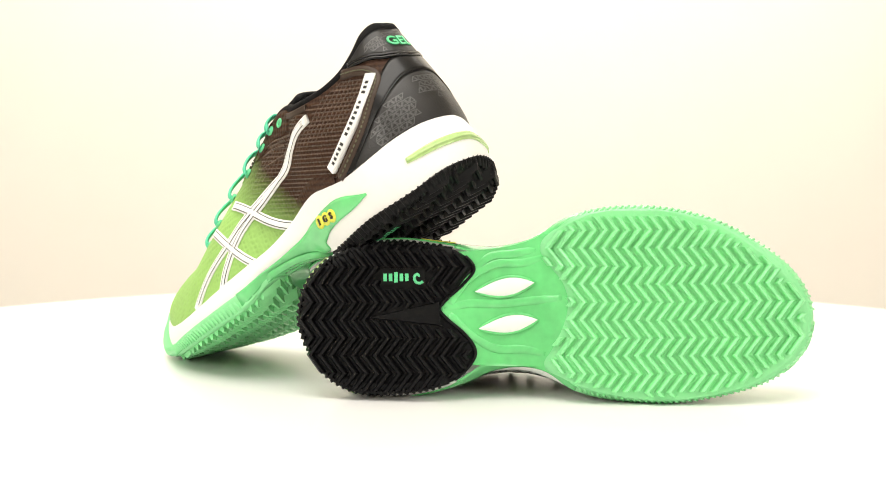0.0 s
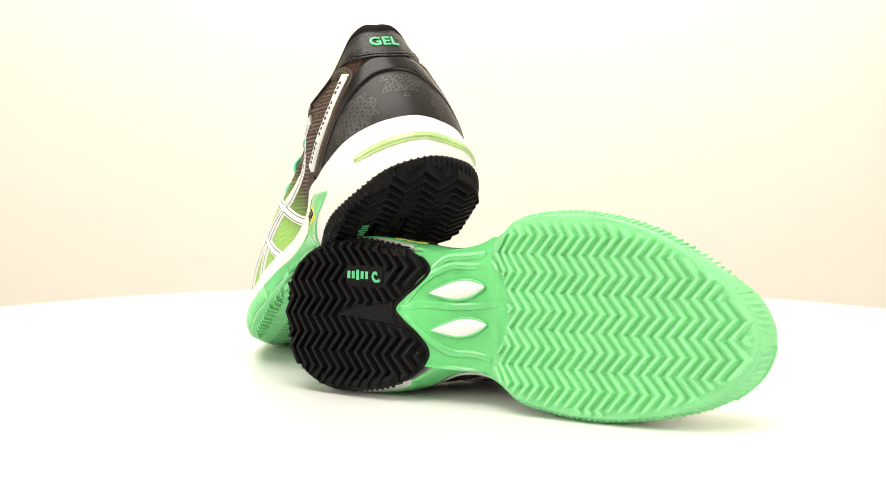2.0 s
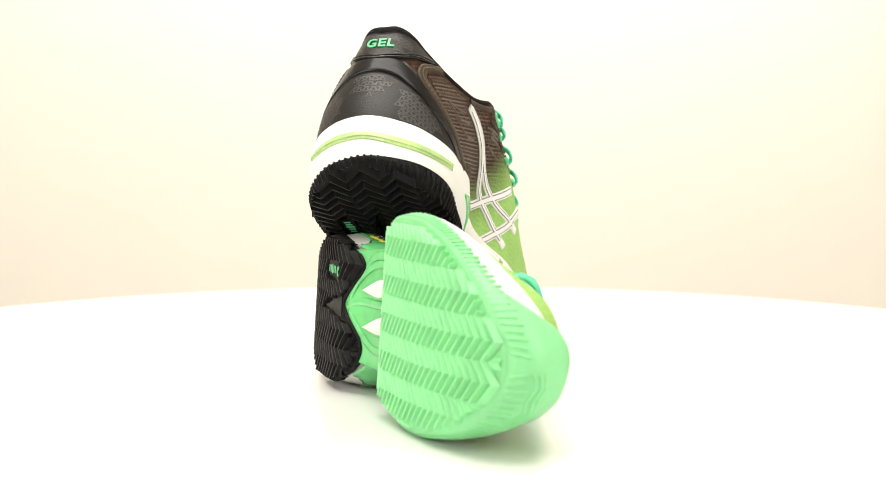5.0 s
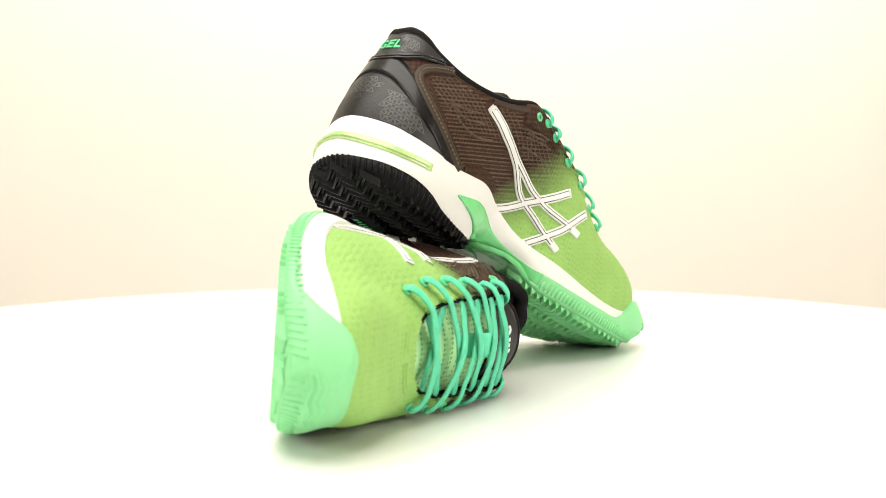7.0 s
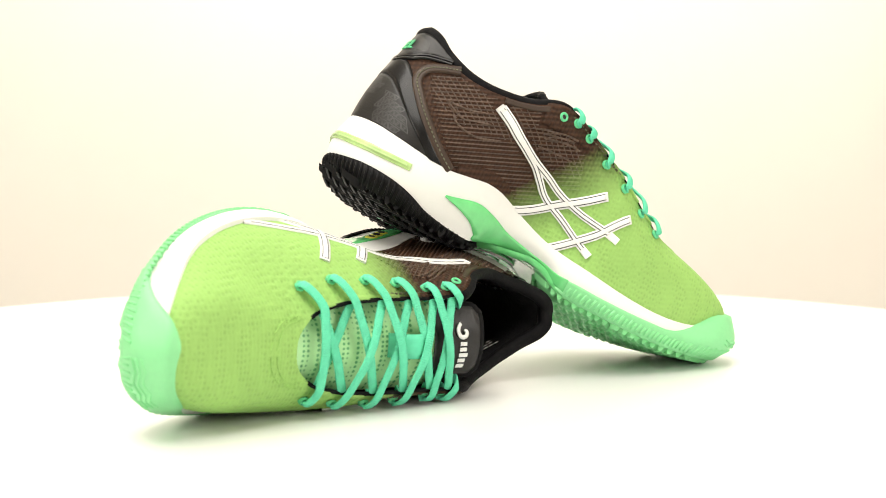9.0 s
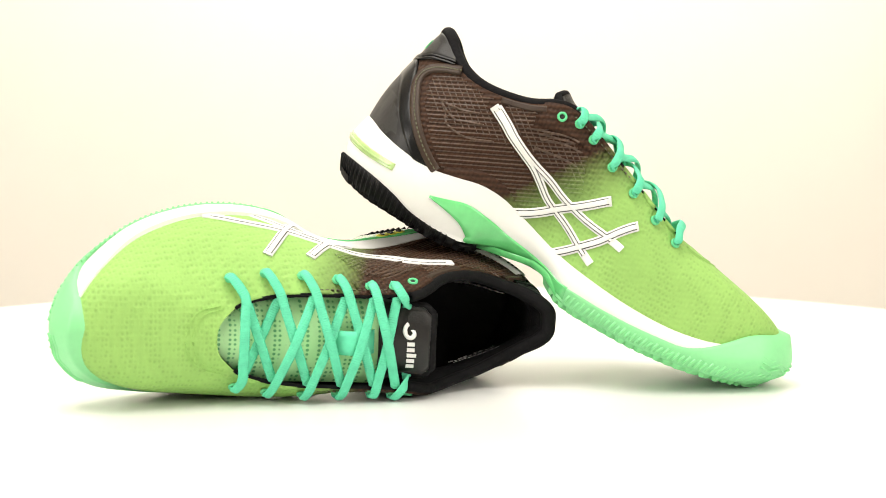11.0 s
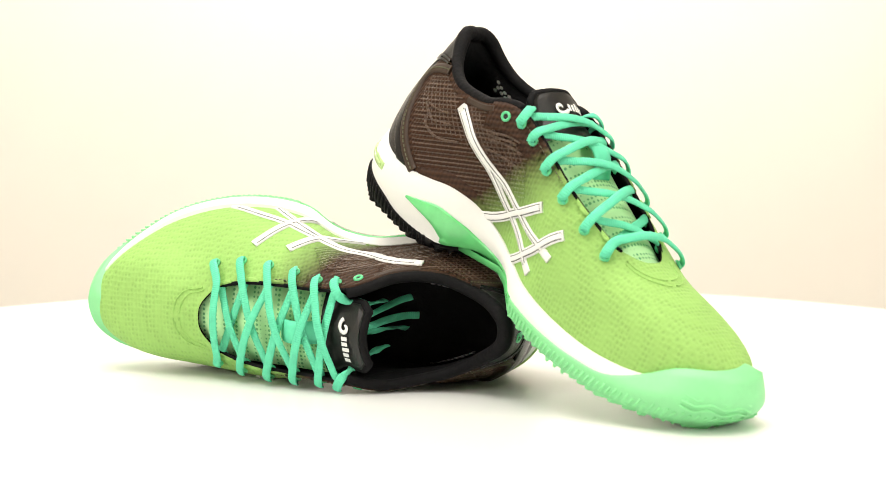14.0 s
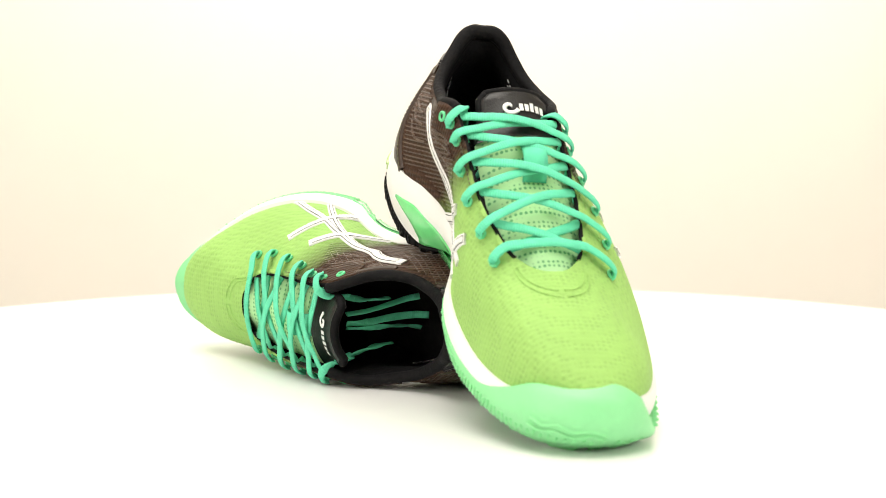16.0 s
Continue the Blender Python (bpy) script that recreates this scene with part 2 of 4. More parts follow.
def midsole(u, v, out=0.0):
    """Side wall of the midsole: v = 0 at the tread, 1 at the upper."""
    p, n = outline(u)
    v = np.asarray(v, float)
    x = p[..., 0]
    zb, ze = z_bottom(x) + 0.002, z_edge(x)
    bulge = np.sin(np.pi * np.clip(v, 0, 1)) * 0.002 - 0.0015 * v**2 + 0.0008 * smooth01(0.06, 0, x) * np.sin(np.pi * v)
    waist = smooth01(0.095, 0.12, x) * smooth01(0.165, 0.145, x)
    bulge = bulge - waist * 0.004 * (1 - v)**2
    xy = p + n * (bulge + out + flare(u, x) * np.clip(v, 0, 1))[..., None]
    return np.concatenate([xy, (zb + (ze - zb) * v)[..., None]], -1)


TOP = [(0, 18, 0, 111.5), (0.05, 19.5, 7.8, 112), (0.10, 25, 14, 109), (0.15, 34, 19.5, 101.5), (0.20, 46, 24.5, 95.5), (0.26, 61, 30, 93), (0.31, 77, 32.5, 94.5),
       (0.36, 91, 33, 98), (0.41, 103, 31, 104), (0.45, 113, 29, 106.5), (0.485, 123, 28, 105), (0.52, 135, 27, 100.5), (0.59, 160, 27, 90), (0.67, 188, 25.5, 78),
       (0.73, 205, 21, 71.5), (0.80, 214, 14, 69.5), (0.90, 219, 7, 69), (1.0, 220, 0, 69)]


def top_line(u):
    a = np.array(TOP)
    w = np.abs(u)
    k = np.r_[-a[1, 0], a[:, 0], 2 - a[-2, 0]]
    p = np.vstack([a[1, 1:] * (1, -1, 1), a[:, 1:], a[-2, 1:] * (1, -1, 1)]) * MM
    r = spline(k, p, w)
    r[..., 1] *= np.where(u < 0, -1, 1)
    r[..., 1] -= np.where(u < 0, 0.003, 0.0) * smooth01(0.025, 0.05, r[..., 0]) * smooth01(0.12, 0.09, r[..., 0])
    r[..., 1] += np.where(u < 0, -WIDE["collar"][1], WIDE["collar"][0]) * flare(u, r[..., 0]) * smooth01(0.0, 0.12, w) * smooth01(0.205, 0.165, r[..., 0])
    r[..., 1] -= WIDE["lean"] * smooth01(0.08, 0.11, r[..., 0])
    r[..., 1] -= 0.005 * smooth01(0.07, 0.12, r[..., 0]) - 0.002 * smooth01(0.09, 0.03, r[..., 0])
    return r


def upper(u, v, out=0.0):
    """The upper: v = 0 at the midsole, 1 at the collar and the throat."""
    u, v = np.broadcast_arrays(np.asarray(u, float), np.asarray(v, float))
    p, n = outline(u)
    ze = z_edge(p[..., 0]) - 0.004
    fore = smooth01(0.11, 0.20, p[..., 0])
    toe = smooth01(0.245, 0.30, p[..., 0])
    p0 = np.concatenate([p + n * (flare(u, p[..., 0]) - 0.0030)[..., None], ze[..., None]], -1)
    p3 = top_line(u)
    n3 = np.concatenate([n, 0 * n[..., :1]], -1)
    dz = (p3[..., 2] - p0[..., 2])[..., None]
    hd = np.linalg.norm((p3 - p0)[..., :2], axis=-1)[..., None]
    zz = np.array([0, 0, 1.0])
    fore, toe = fore[..., None], toe[..., None]
    lat = WIDE["cut"] * (smooth01(0.30, 0.5, u) * smooth01(0.92, 0.75, u))[..., None]
    p1 = p0 + zz * dz * (0.36 + 0.16 * fore + 0.02 * toe - 0.16 * lat * fore) + n3 * (0.002 + 0.0005 * fore + 0.002 * toe - 0.006 * lat * fore)
    back = p3 - zz * dz * 0.33 + n3 * np.minimum(0.002 + 0.30 * hd, 0.012)
    dome = p3 + n3 * hd * (0.50 + 0.02 * toe - 0.28 * lat) - zz * dz * (0.16 + 0.14 * toe)
    p2 = back + (dome - back) * fore
    v = v[..., None]
    s = (1 - v)**3 * p0 + 3 * (1 - v)**2 * v * p1 + 3 * (1 - v) * v**2 * p2 + v**3 * p3
    if np.ndim(out) == 0 and out == 0.0:
        return s
    return s + normal_of(upper, u, v[..., 0]) * np.asarray(out)[..., None]


def normal_of(surface, u, v):
    e = 0.004
    du = surface(np.clip(u + e, -1, 1), v) - surface(np.clip(u - e, -1, 1), v)
    dv = surface(u, np.clip(v + e, 0, 1)) - surface(u, np.clip(v - e, 0, 1))
    n = np.cross(dv, du)
    return n / (np.linalg.norm(n, axis=-1, keepdims=True) + 1e-12)


# ---------------------------------------------------------------- mesh helpers
MIRROR = [1]  # -1 while the right shoe is built


def mesh_part(name, verts, faces, mat, parent, label="", smooth=True, mirrored=True, uv=None):
    v = np.asarray(verts, float).reshape(-1, 3).copy()
    flip = mirrored and MIRROR[0] < 0
    if flip:
        v[:, 1] *= -1
    me = bpy.data.meshes.new(name)
    me.from_pydata(v.tolist(), [], [tuple(reversed(f)) if flip else tuple(f) for f in faces])
    me.polygons.foreach_set("use_smooth", [smooth] * len(me.polygons))
    me.materials.append(mat)
    if uv is not None:
        ids = np.zeros(len(me.loops), int)
        me.loops.foreach_get("vertex_index", ids)
        me.uv_layers.new(name="UVMap").data.foreach_set("uv", np.asarray(uv, np.float32)[ids].reshape(-1))
    me.update()
    ob = new(name, me)
    ob.parent = parent
    if label:
        tagged(ob, label)
    return ob


def grid_faces(nu, nv, wrap=False, off=0):
    f = []
    for i in range(nu if wrap else nu - 1):
        j = (i + 1) % nu
        for k in range(nv - 1):
            f.append((off + i * nv + k, off + i * nv + k + 1, off + j * nv + k + 1, off + j * nv + k))
    return f


def box(name, lo, hi, mat, parent=None):
    x0, y0, z0 = lo
    x1, y1, z1 = hi
    v = [(x0, y0, z0), (x1, y0, z0), (x1, y1, z0), (x0, y1, z0), (x0, y0, z1), (x1, y0, z1), (x1, y1, z1), (x0, y1, z1)]
    f = [(0, 3, 2, 1), (4, 5, 6, 7), (0, 1, 5, 4), (1, 2, 6, 5), (2, 3, 7, 6), (3, 0, 4, 7)]
    return mesh_part(name, v, f, mat, parent, smooth=False, mirrored=False)


def tube_mesh(path, ra, rb, up=None, n=8, close=False):
    """Tube along a path: ra across, rb along the given up direction(s)."""
    p = np.asarray(path, float)
    t = np.gradient(p, axis=0)
    if close:
        t = np.roll(p, -1, 0) - np.roll(p, 1, 0)
    t /= np.linalg.norm(t, axis=1, keepdims=True) + 1e-12
    up = np.broadcast_to(np.array([0, 0, 1.0]) if up is None else np.asarray(up, float), p.shape)
    s = np.cross(t, up)
    bad = np.linalg.norm(s, axis=1) < 1e-4
    s[bad] = np.cross(t[bad], (0, 1, 0.01))
    s /= np.linalg.norm(s, axis=1, keepdims=True) + 1e-12
    w = np.cross(s, t)
    a = np.arange(n) * 2 * np.pi / n
    v = p[:, None] + s[:, None] * (np.cos(a) * ra)[None, :, None] + w[:, None] * (np.sin(a) * rb)[None, :, None]
    m = len(p)
    f = []
    for i in range(m if close else m - 1):
        j = (i + 1) % m
        for k in range(n):
            l = (k + 1) % n
            f.append((i * n + k, j * n + k, j * n + l, i * n + l))
    if not close:
        f += [tuple(range(n)), tuple(range((m - 1) * n, m * n))[::-1]]
    return v.reshape(-1, 3), f


def dense(pts, n):
    """A smooth path through points."""
    p = np.asarray(pts, float)
    c = np.r_[0, np.cumsum(np.linalg.norm(np.diff(p, axis=0), axis=1))]
    return spline(c, p, np.linspace(0, c[-1], n))


def strip_on(surface, uv, width, lift, n=24, thick=0.0008):
    """A band of even width that lies on a surface along a path given in its (u, v)."""
    q = dense(uv, n)
    u, v = q[:, 0], q[:, 1]
    c, nm = surface(u, v), normal_of(surface, u, v)
    t = np.gradient(c, axis=0)
    t /= np.linalg.norm(t, axis=1, keepdims=True)
    s = np.cross(nm, t)
    s /= np.linalg.norm(s, axis=1, keepdims=True)
    e = 0.004
    du = (surface(u + e, v) - surface(u - e, v)) / (2 * e)
    v0, v1 = np.clip(v - e, 0, 1), np.clip(v + e, 0, 1)
    dv = (surface(u, v1) - surface(u, v0)) / (v1 - v0)[:, None]
    # how far u and v go for one metre sideways
    a, b, d = (du * du).sum(1), (du * dv).sum(1), (dv * dv).sum(1)
    p, r = (du * s).sum(1), (dv * s).sum(1)
    det = a * d - b * b + 1e-12
    ku, kv = (d * p - b * r) / det, (a * r - b * p) / det
    w = np.broadcast_to(np.asarray(width, float), (n,)) if np.ndim(width) == 0 else np.interp(np.linspace(0, 1, n), np.linspace(0, 1, len(width)), width)
    rows = []
    for k, h in ((-0.5, -0.001), (-0.5, lift), (-0.25, lift), (0, lift), (0.25, lift), (0.5, lift), (0.5, -0.001)):
        uu, vv = u + ku * w * k, np.clip(v + kv * w * k, 0, 1)
        rows.append(surface(uu, vv) + normal_of(surface, uu, vv) * h)
    v = np.stack(rows, 1)
    m = len(rows)
    f = grid_faces(n, m)
    f += [tuple(range(m)), tuple(range((n - 1) * m, n * m))[::-1]]
    return v.reshape(-1, 3), [tuple(reversed(x)) for x in f]


def patch_on(surface, low, high, lift, n=30, k=8):
    """A thin plate on a surface between two paths in its (u, v)."""
    a, b = dense(low, n), dense(high, n)
    s = np.linspace(0, 1, k)[None, :, None]
    q = a[:, None] * (1 - s) + b[:, None] * s
    u, v = q[..., 0], q[..., 1]
    p = surface(u, v) + normal_of(surface, u, v) * lift
    base = surface(u, v) - normal_of(surface, u, v) * 0.001
    n1 = n * k
    f = grid_faces(n, k)
    ring = [i * k for i in range(n)] + [(n - 1) * k + j for j in range(1, k)] + [i * k + k - 1 for i in range(n - 2, -1, -1)] + [j for j in range(k - 2, 0, -1)]
    for i in range(len(ring)):
        x, y = ring[i], ring[(i + 1) % len(ring)]
        f.append((x, y, n1 + y, n1 + x))
    return np.concatenate([p.reshape(-1, 3), base.reshape(-1, 3)]), f


def text_mesh(body, size, depth):
    """Letters as a mesh in the xy plane, centred."""
    cu = bpy.data.curves.new("letters", "FONT")
    cu.body, cu.size, cu.extrude, cu.align_x, cu.align_y = body, size, depth, "CENTER", "CENTER"
    cu.resolution_u, cu.offset, cu.space_character = 3, size * 0.018, 1.08
    ob = bpy.data.objects.new("letters", cu)
    me = bpy.data.meshes.new_from_object(ob)
    v = [tuple(x.co) for x in me.vertices]
    f = [tuple(x.vertices) for x in me.polygons]
    bpy.data.objects.remove(ob)
    bpy.data.curves.remove(cu)
    bpy.data.meshes.remove(me)
    return np.array(v), f


# ---------------------------------------------------------------- the room
WALL_Y = 2.0


def room():
    z0, z1 = -0.75, 1.85
    tagged(box("floor", (-2.4, -2.9, z0 - 0.1), (2.4, WALL_Y + 0.1, z0), M["floor"]), "plain grey floor of the studio", "floor", kind="structure")
    tagged(box("ceiling", (-2.4, -2.9, z1), (2.4, WALL_Y + 0.1, z1 + 0.1), M["wall"]), "plain cream ceiling", "ceiling", kind="structure")
    tagged(box("wall_north", (-2.4, WALL_Y, z0), (2.4, WALL_Y + 0.1, z1), M["wall"]), "plain cream-white backdrop wall", "wall", kind="structure")
    tagged(box("wall_south", (-2.4, -3.0, z0), (2.4, -2.9, z1), M["wall"]), "plain cream wall", "wall", kind="structure")
    tagged(box("wall_west", (-2.5, -2.9, z0), (-2.4, WALL_Y, z1), M["wall"]), "plain cream wall", "wall", kind="structure")
    tagged(box("wall_east", (2.4, -2.9, z0), (2.5, WALL_Y, z1), M["wall"]), "plain cream wall", "wall", kind="structure")


def lathe(profile, n=96):
    a = np.arange(n) * 2 * np.pi / n
    pr = np.array(profile, float)
    v = np.stack([np.cos(a)[:, None] * pr[:, 0], np.sin(a)[:, None] * pr[:, 0], np.broadcast_to(pr[:, 1], (n, len(pr)))], -1)
    return v.reshape(-1, 3), [tuple(reversed(f)) for f in grid_faces(n, len(pr), True)]


def turntable():
    e = new("turntable")
    tagged(e, "round white rotating display turntable with smooth top", "turntable")
    r = 0.54
    v, f = lathe([(0.0005, 0), (0.25, 0), (r - 0.006, 0), (r - 0.002, -0.001), (r, -0.004), (r, -0.024), (r - 0.003, -0.028), (0.0005, -0.028)])
    mesh_part("plate", v, f, M["plate"], e, smooth=False, mirrored=False)
    v, f = lathe([(0.0005, -0.0285), (0.07, -0.0285), (0.07, -0.05), (0.04, -0.07), (0.04, -0.70), (0.20, -0.735), (0.21, -0.75), (0.0005, -0.75)], 48)
    mesh_part("pedestal", v, f, M["floor"], e, smooth=False, mirrored=False)
    return e


room()
table = turntable()


# ---------------------------------------------------------------- the shoes
OUT_U = np.linspace(-1, 1, 500)
OUT_XY = outline(OUT_U)[0]


def inside_outline(x, y, inset=0.0):
    """Whether points lie inside the sole's outline."""
    p, n = outline(OUT_U)
    q = p - n * inset
    x, y = np.asarray(x, float), np.asarray(y, float)
    hit = np.zeros(x.shape, bool)
    for (x0, y0), (x1, y1) in zip(q, np.roll(q, -1, 0)):
        if y0 == y1:
            continue
        cross = ((y0 > y) != (y1 > y)) & (x < (x1 - x0) * (y - y0) / (y1 - y0) + x0)
        hit ^= cross
    return hit


def heel_front(y):
    return spline(np.array([-48, -41, -34, -27, -19, -8, 0, 6.3, 13, 21, 29.7, 37, 43, 48]) * MM,
                  np.array([70, 84, 96, 103, 106.5, 100, 91, 86, 91, 100, 106, 101, 90, 76]) * MM, y)


def fore_rear(y):
    return spline(np.array([-55, -45, -35, -27, -17.5, -5, 5, 13.5, 22, 31, 41, 50, 65]) * MM,
                  np.array([185, 165, 152, 146, 151, 157, 160, 160, 157, 150, 144, 149, 180]) * MM, y)


def slab(y_lo, y_hi, start, stop, lift, wall, ny=44, nx=26):
    """A plate under the sole between start(y) and stop(y), following the sole's curve, with a rim."""
    s = (1 - np.cos(np.linspace(0, np.pi, ny))) / 2
    y = y_lo + (y_hi - y_lo) * s
    a, b = start(y), stop(y)
    t = np.linspace(0, 1, nx)
    x = a[:, None] + (b - a)[:, None] * t
    yy = np.broadcast_to(y[:, None], x.shape)
    z = z_bottom(x) - lift
    low = np.stack([x, yy, z], -1)
    high = np.stack([x, yy, z + wall], -1)
    n = ny * nx
    f = [tuple(reversed(q)) for q in grid_faces(ny, nx)]
    ring = [i * nx for i in range(ny)] + [(ny - 1) * nx + j for j in range(1, nx)] + [i * nx + nx - 1 for i in range(ny - 2, -1, -1)] + [j for j in range(nx - 2, 0, -1)]
    for i in range(len(ring)):
        p, q = ring[i], ring[(i + 1) % len(ring)]
        f.append((q, p, n + p, n + q))
    return np.concatenate([low.reshape(-1, 3), high.reshape(-1, 3)]), f


def outline_x(y, lo, hi, last):
    """First or last x between lo and hi at which the outline holds the given y."""
    xs = np.linspace(lo, hi, 500)
    r = []
    for v in y:
        ok = inside_outline(xs, np.full_like(xs, v))
        r.append(xs[np.nonzero(ok)[0][-1 if last else 0]] if ok.any() else (lo + hi) / 2)
    return np.array(r)


def enter_x(y):
    """Where the outline takes in y again ahead of the waist."""
    xs = np.linspace(0.09, 0.172, 300)
    r = []
    for v in y:
        out = np.nonzero(~inside_outline(xs, np.full_like(xs, v)))[0]
        r.append(xs[out[-1]] if len(out) else 0.08)
    return np.array(r)


def zigzag(y, period=0.0208, amp=0.008):
    s = np.mod(y / period, 1.0)
    return amp * (1 - np.abs(2 * s - 1)) - amp / 2


def rib_run(x, y, width, height):
    """One rib of the tread: a ridge along a zigzag line."""
    z = z_bottom(x)
    rows = []
    for dx, dz in ((-0.5, 0.0005), (-0.16, -height), (0.16, -height), (0.5, 0.0005)):
        rows.append(np.stack([x + dx * width, y, z + dz], -1))
    v = np.stack(rows, 1)
    f = grid_faces(len(x), 4) + [(3, 2, 1, 0), tuple((len(x) - 1) * 4 + k for k in range(4))]
    return v.reshape(-1, 3), f


def tread(parent, name, mat, lo, hi, pitch, keep, width, height, inset=0.0):
    ys = np.arange(-26, 27) * 0.0026
    x0 = lo
    while x0 < hi:
        x = x0 + zigzag(ys)
        ok = keep(x, ys) & inside_outline(x, ys, inset)
        i = 0
        while i < len(ys):
            if not ok[i]:
                i += 1
                continue
            j = i
            while j + 1 < len(ys) and ok[j + 1]:
                j += 1
            if j - i >= 2:
                v, f = rib_run(x[i:j + 1], ys[i:j + 1], width, height)
                mesh_part(name, v, f, mat, parent, smooth=False)
            i = j + 1
        x0 += pitch


def disc_ring(centre, normal, r0, r1, thick, n=14):
    """A small flat ring (an eyelet)."""
    nm = np.asarray(normal, float)
    nm = nm / np.linalg.norm(nm)
    a = np.cross(nm, (0, 0, 1.0)) if abs(nm[2]) < 0.95 else np.cross(nm, (1.0, 0, 0))
    a /= np.linalg.norm(a)
    b = np.cross(nm, a)
    v, f = [], []
    for k in range(n):
        t = 2 * np.pi * k / n
        d = a * np.cos(t) + b * np.sin(t)
        v += [centre + d * r1 - nm * 0.0005, centre + d * r1 + nm * thick * 0.6, centre + d * (r0 + r1) / 2 + nm * thick, centre + d * r0 + nm * thick * 0.6, centre + d * r0 - nm * 0.0005]
    return np.array(v), [tuple(reversed(q)) for q in grid_faces(n, 5, True)]


def tongue_surface(s, w):
    """s from the vamp (0) to the tongue's tip (1), w across from -1 to 1."""
    c = spline(np.array([0, 0.12, 0.3, 0.5, 0.68, 0.8, 0.9, 1.0]),
               np.array([(226, 62), (208, 68), (183, 78), (155, 89.5), (130, 101), (119, 106), (111, 110.5), (106, 114)]) * MM, s)
    half = 0.027 - 0.004 * smooth01(0.25, 0.0, s) - 0.007 * smooth01(0.62, 0.82, s) - 0.004 * smooth01(0.92, 1.0, s)
    y = -0.005 + half * w
    z = c[..., 1] - 0.009 * np.abs(w)**2.2 * (1 - 0.5 * smooth01(0.7, 1, s))
    return np.stack([c[..., 0] - 0.003 * np.abs(w)**2, y, z], -1)


EYELETS = {-1: [(-0.728, 0.80), (-0.672, 0.82), (-0.618, 0.84), (-0.568, 0.865), (-0.519, 0.915), (-0.484, 0.925)],
           1: [(0.724, 0.71), (0.665, 0.73), (0.613, 0.77), (0.566, 0.82), (0.524, 0.895), (0.488, 0.92)]}
SPARE = {-1: (-0.441, 0.894), 1: (0.440, 0.89)}

STRIPES = {
    -1: [[(-0.292, 0.845), (-0.322, 0.719), (-0.346, 0.606), (-0.376, 0.510), (-0.405, 0.437), (-0.426, 0.357), (-0.451, 0.276), (-0.497, 0.221), (-0.537, 0.156), (-0.566, 0.115)],
         [(-0.298, 0.845), (-0.328, 0.719), (-0.352, 0.610), (-0.383, 0.516), (-0.415, 0.455), (-0.447, 0.412), (-0.487, 0.357), (-0.543, 0.327), (-0.581, 0.327), (-0.612, 0.322)],
         [(-0.391, 0.02), (-0.461, 0.236), (-0.539, 0.442), (-0.579, 0.588)],
         [(-0.492, 0.02), (-0.565, 0.256), (-0.597, 0.397), (-0.637, 0.588)]],
    1: [[(0.297, 0.805), (0.337, 0.735), (0.373, 0.60), (0.403, 0.455), (0.462, 0.405), (0.521, 0.34), (0.561, 0.265), (0.614, 0.19), (0.672, 0.05)],
        [(0.301, 0.805), (0.342, 0.735), (0.379, 0.60), (0.410, 0.46), (0.455, 0.385), (0.508, 0.31), (0.558, 0.145), (0.585, 0.02)],
        [(0.572, 0.57), (0.492, 0.33), (0.40, 0.02)],
        [(0.636, 0.55), (0.556, 0.26), (0.498, 0.02)]],
}
LONG = np.array([0.0060, 0.0058, 0.0054, 0.0050, 0.0048, 0.0048, 0.0048])  # width of the long stripes
QUARTER_RIDGES = [[(0.184, 0.62), (0.225, 0.665), (0.271, 0.72)], [(0.184, 0.62), (0.205, 0.585), (0.23, 0.56)], [(0.23, 0.56), (0.255, 0.60), (0.285, 0.63)],
                  [(0.205, 0.54), (0.22, 0.482), (0.235, 0.465)], [(0.22, 0.482), (0.255, 0.452), (0.311, 0.505)],
                  [(0.369, 0.744), (0.439, 0.754), (0.497, 0.80)], [(0.405, 0.678), (0.455, 0.70), (0.505, 0.74)], [(0.40, 0.715), (0.45, 0.727), (0.49, 0.765)],
                  [(0.395, 0.60), (0.45, 0.60), (0.50, 0.62)]]
COUNTER_ARC = [(-0.192, 0.06), (-0.165, 0.15), (-0.13, 0.26), (-0.08, 0.41), (-0.04, 0.485), (0, 0.51), (0.045, 0.49), (0.085, 0.43), (0.12, 0.34), (0.16, 0.21), (0.20, 0.07)]
TRIM_ARC = [(-0.224, 0.06), (-0.182, 0.20), (-0.150, 0.33), (-0.122, 0.46), (-0.100, 0.57), (-0.05, 0.672), (0, 0.68), (0.05, 0.672), (0.095, 0.59), (0.116, 0.48), (0.145, 0.33), (0.18, 0.20), (0.222, 0.08)]


def add(parent, name, geo, mat, label="", smooth=True):
    return mesh_part(name, geo[0], geo[1], M[mat], parent, label, smooth)


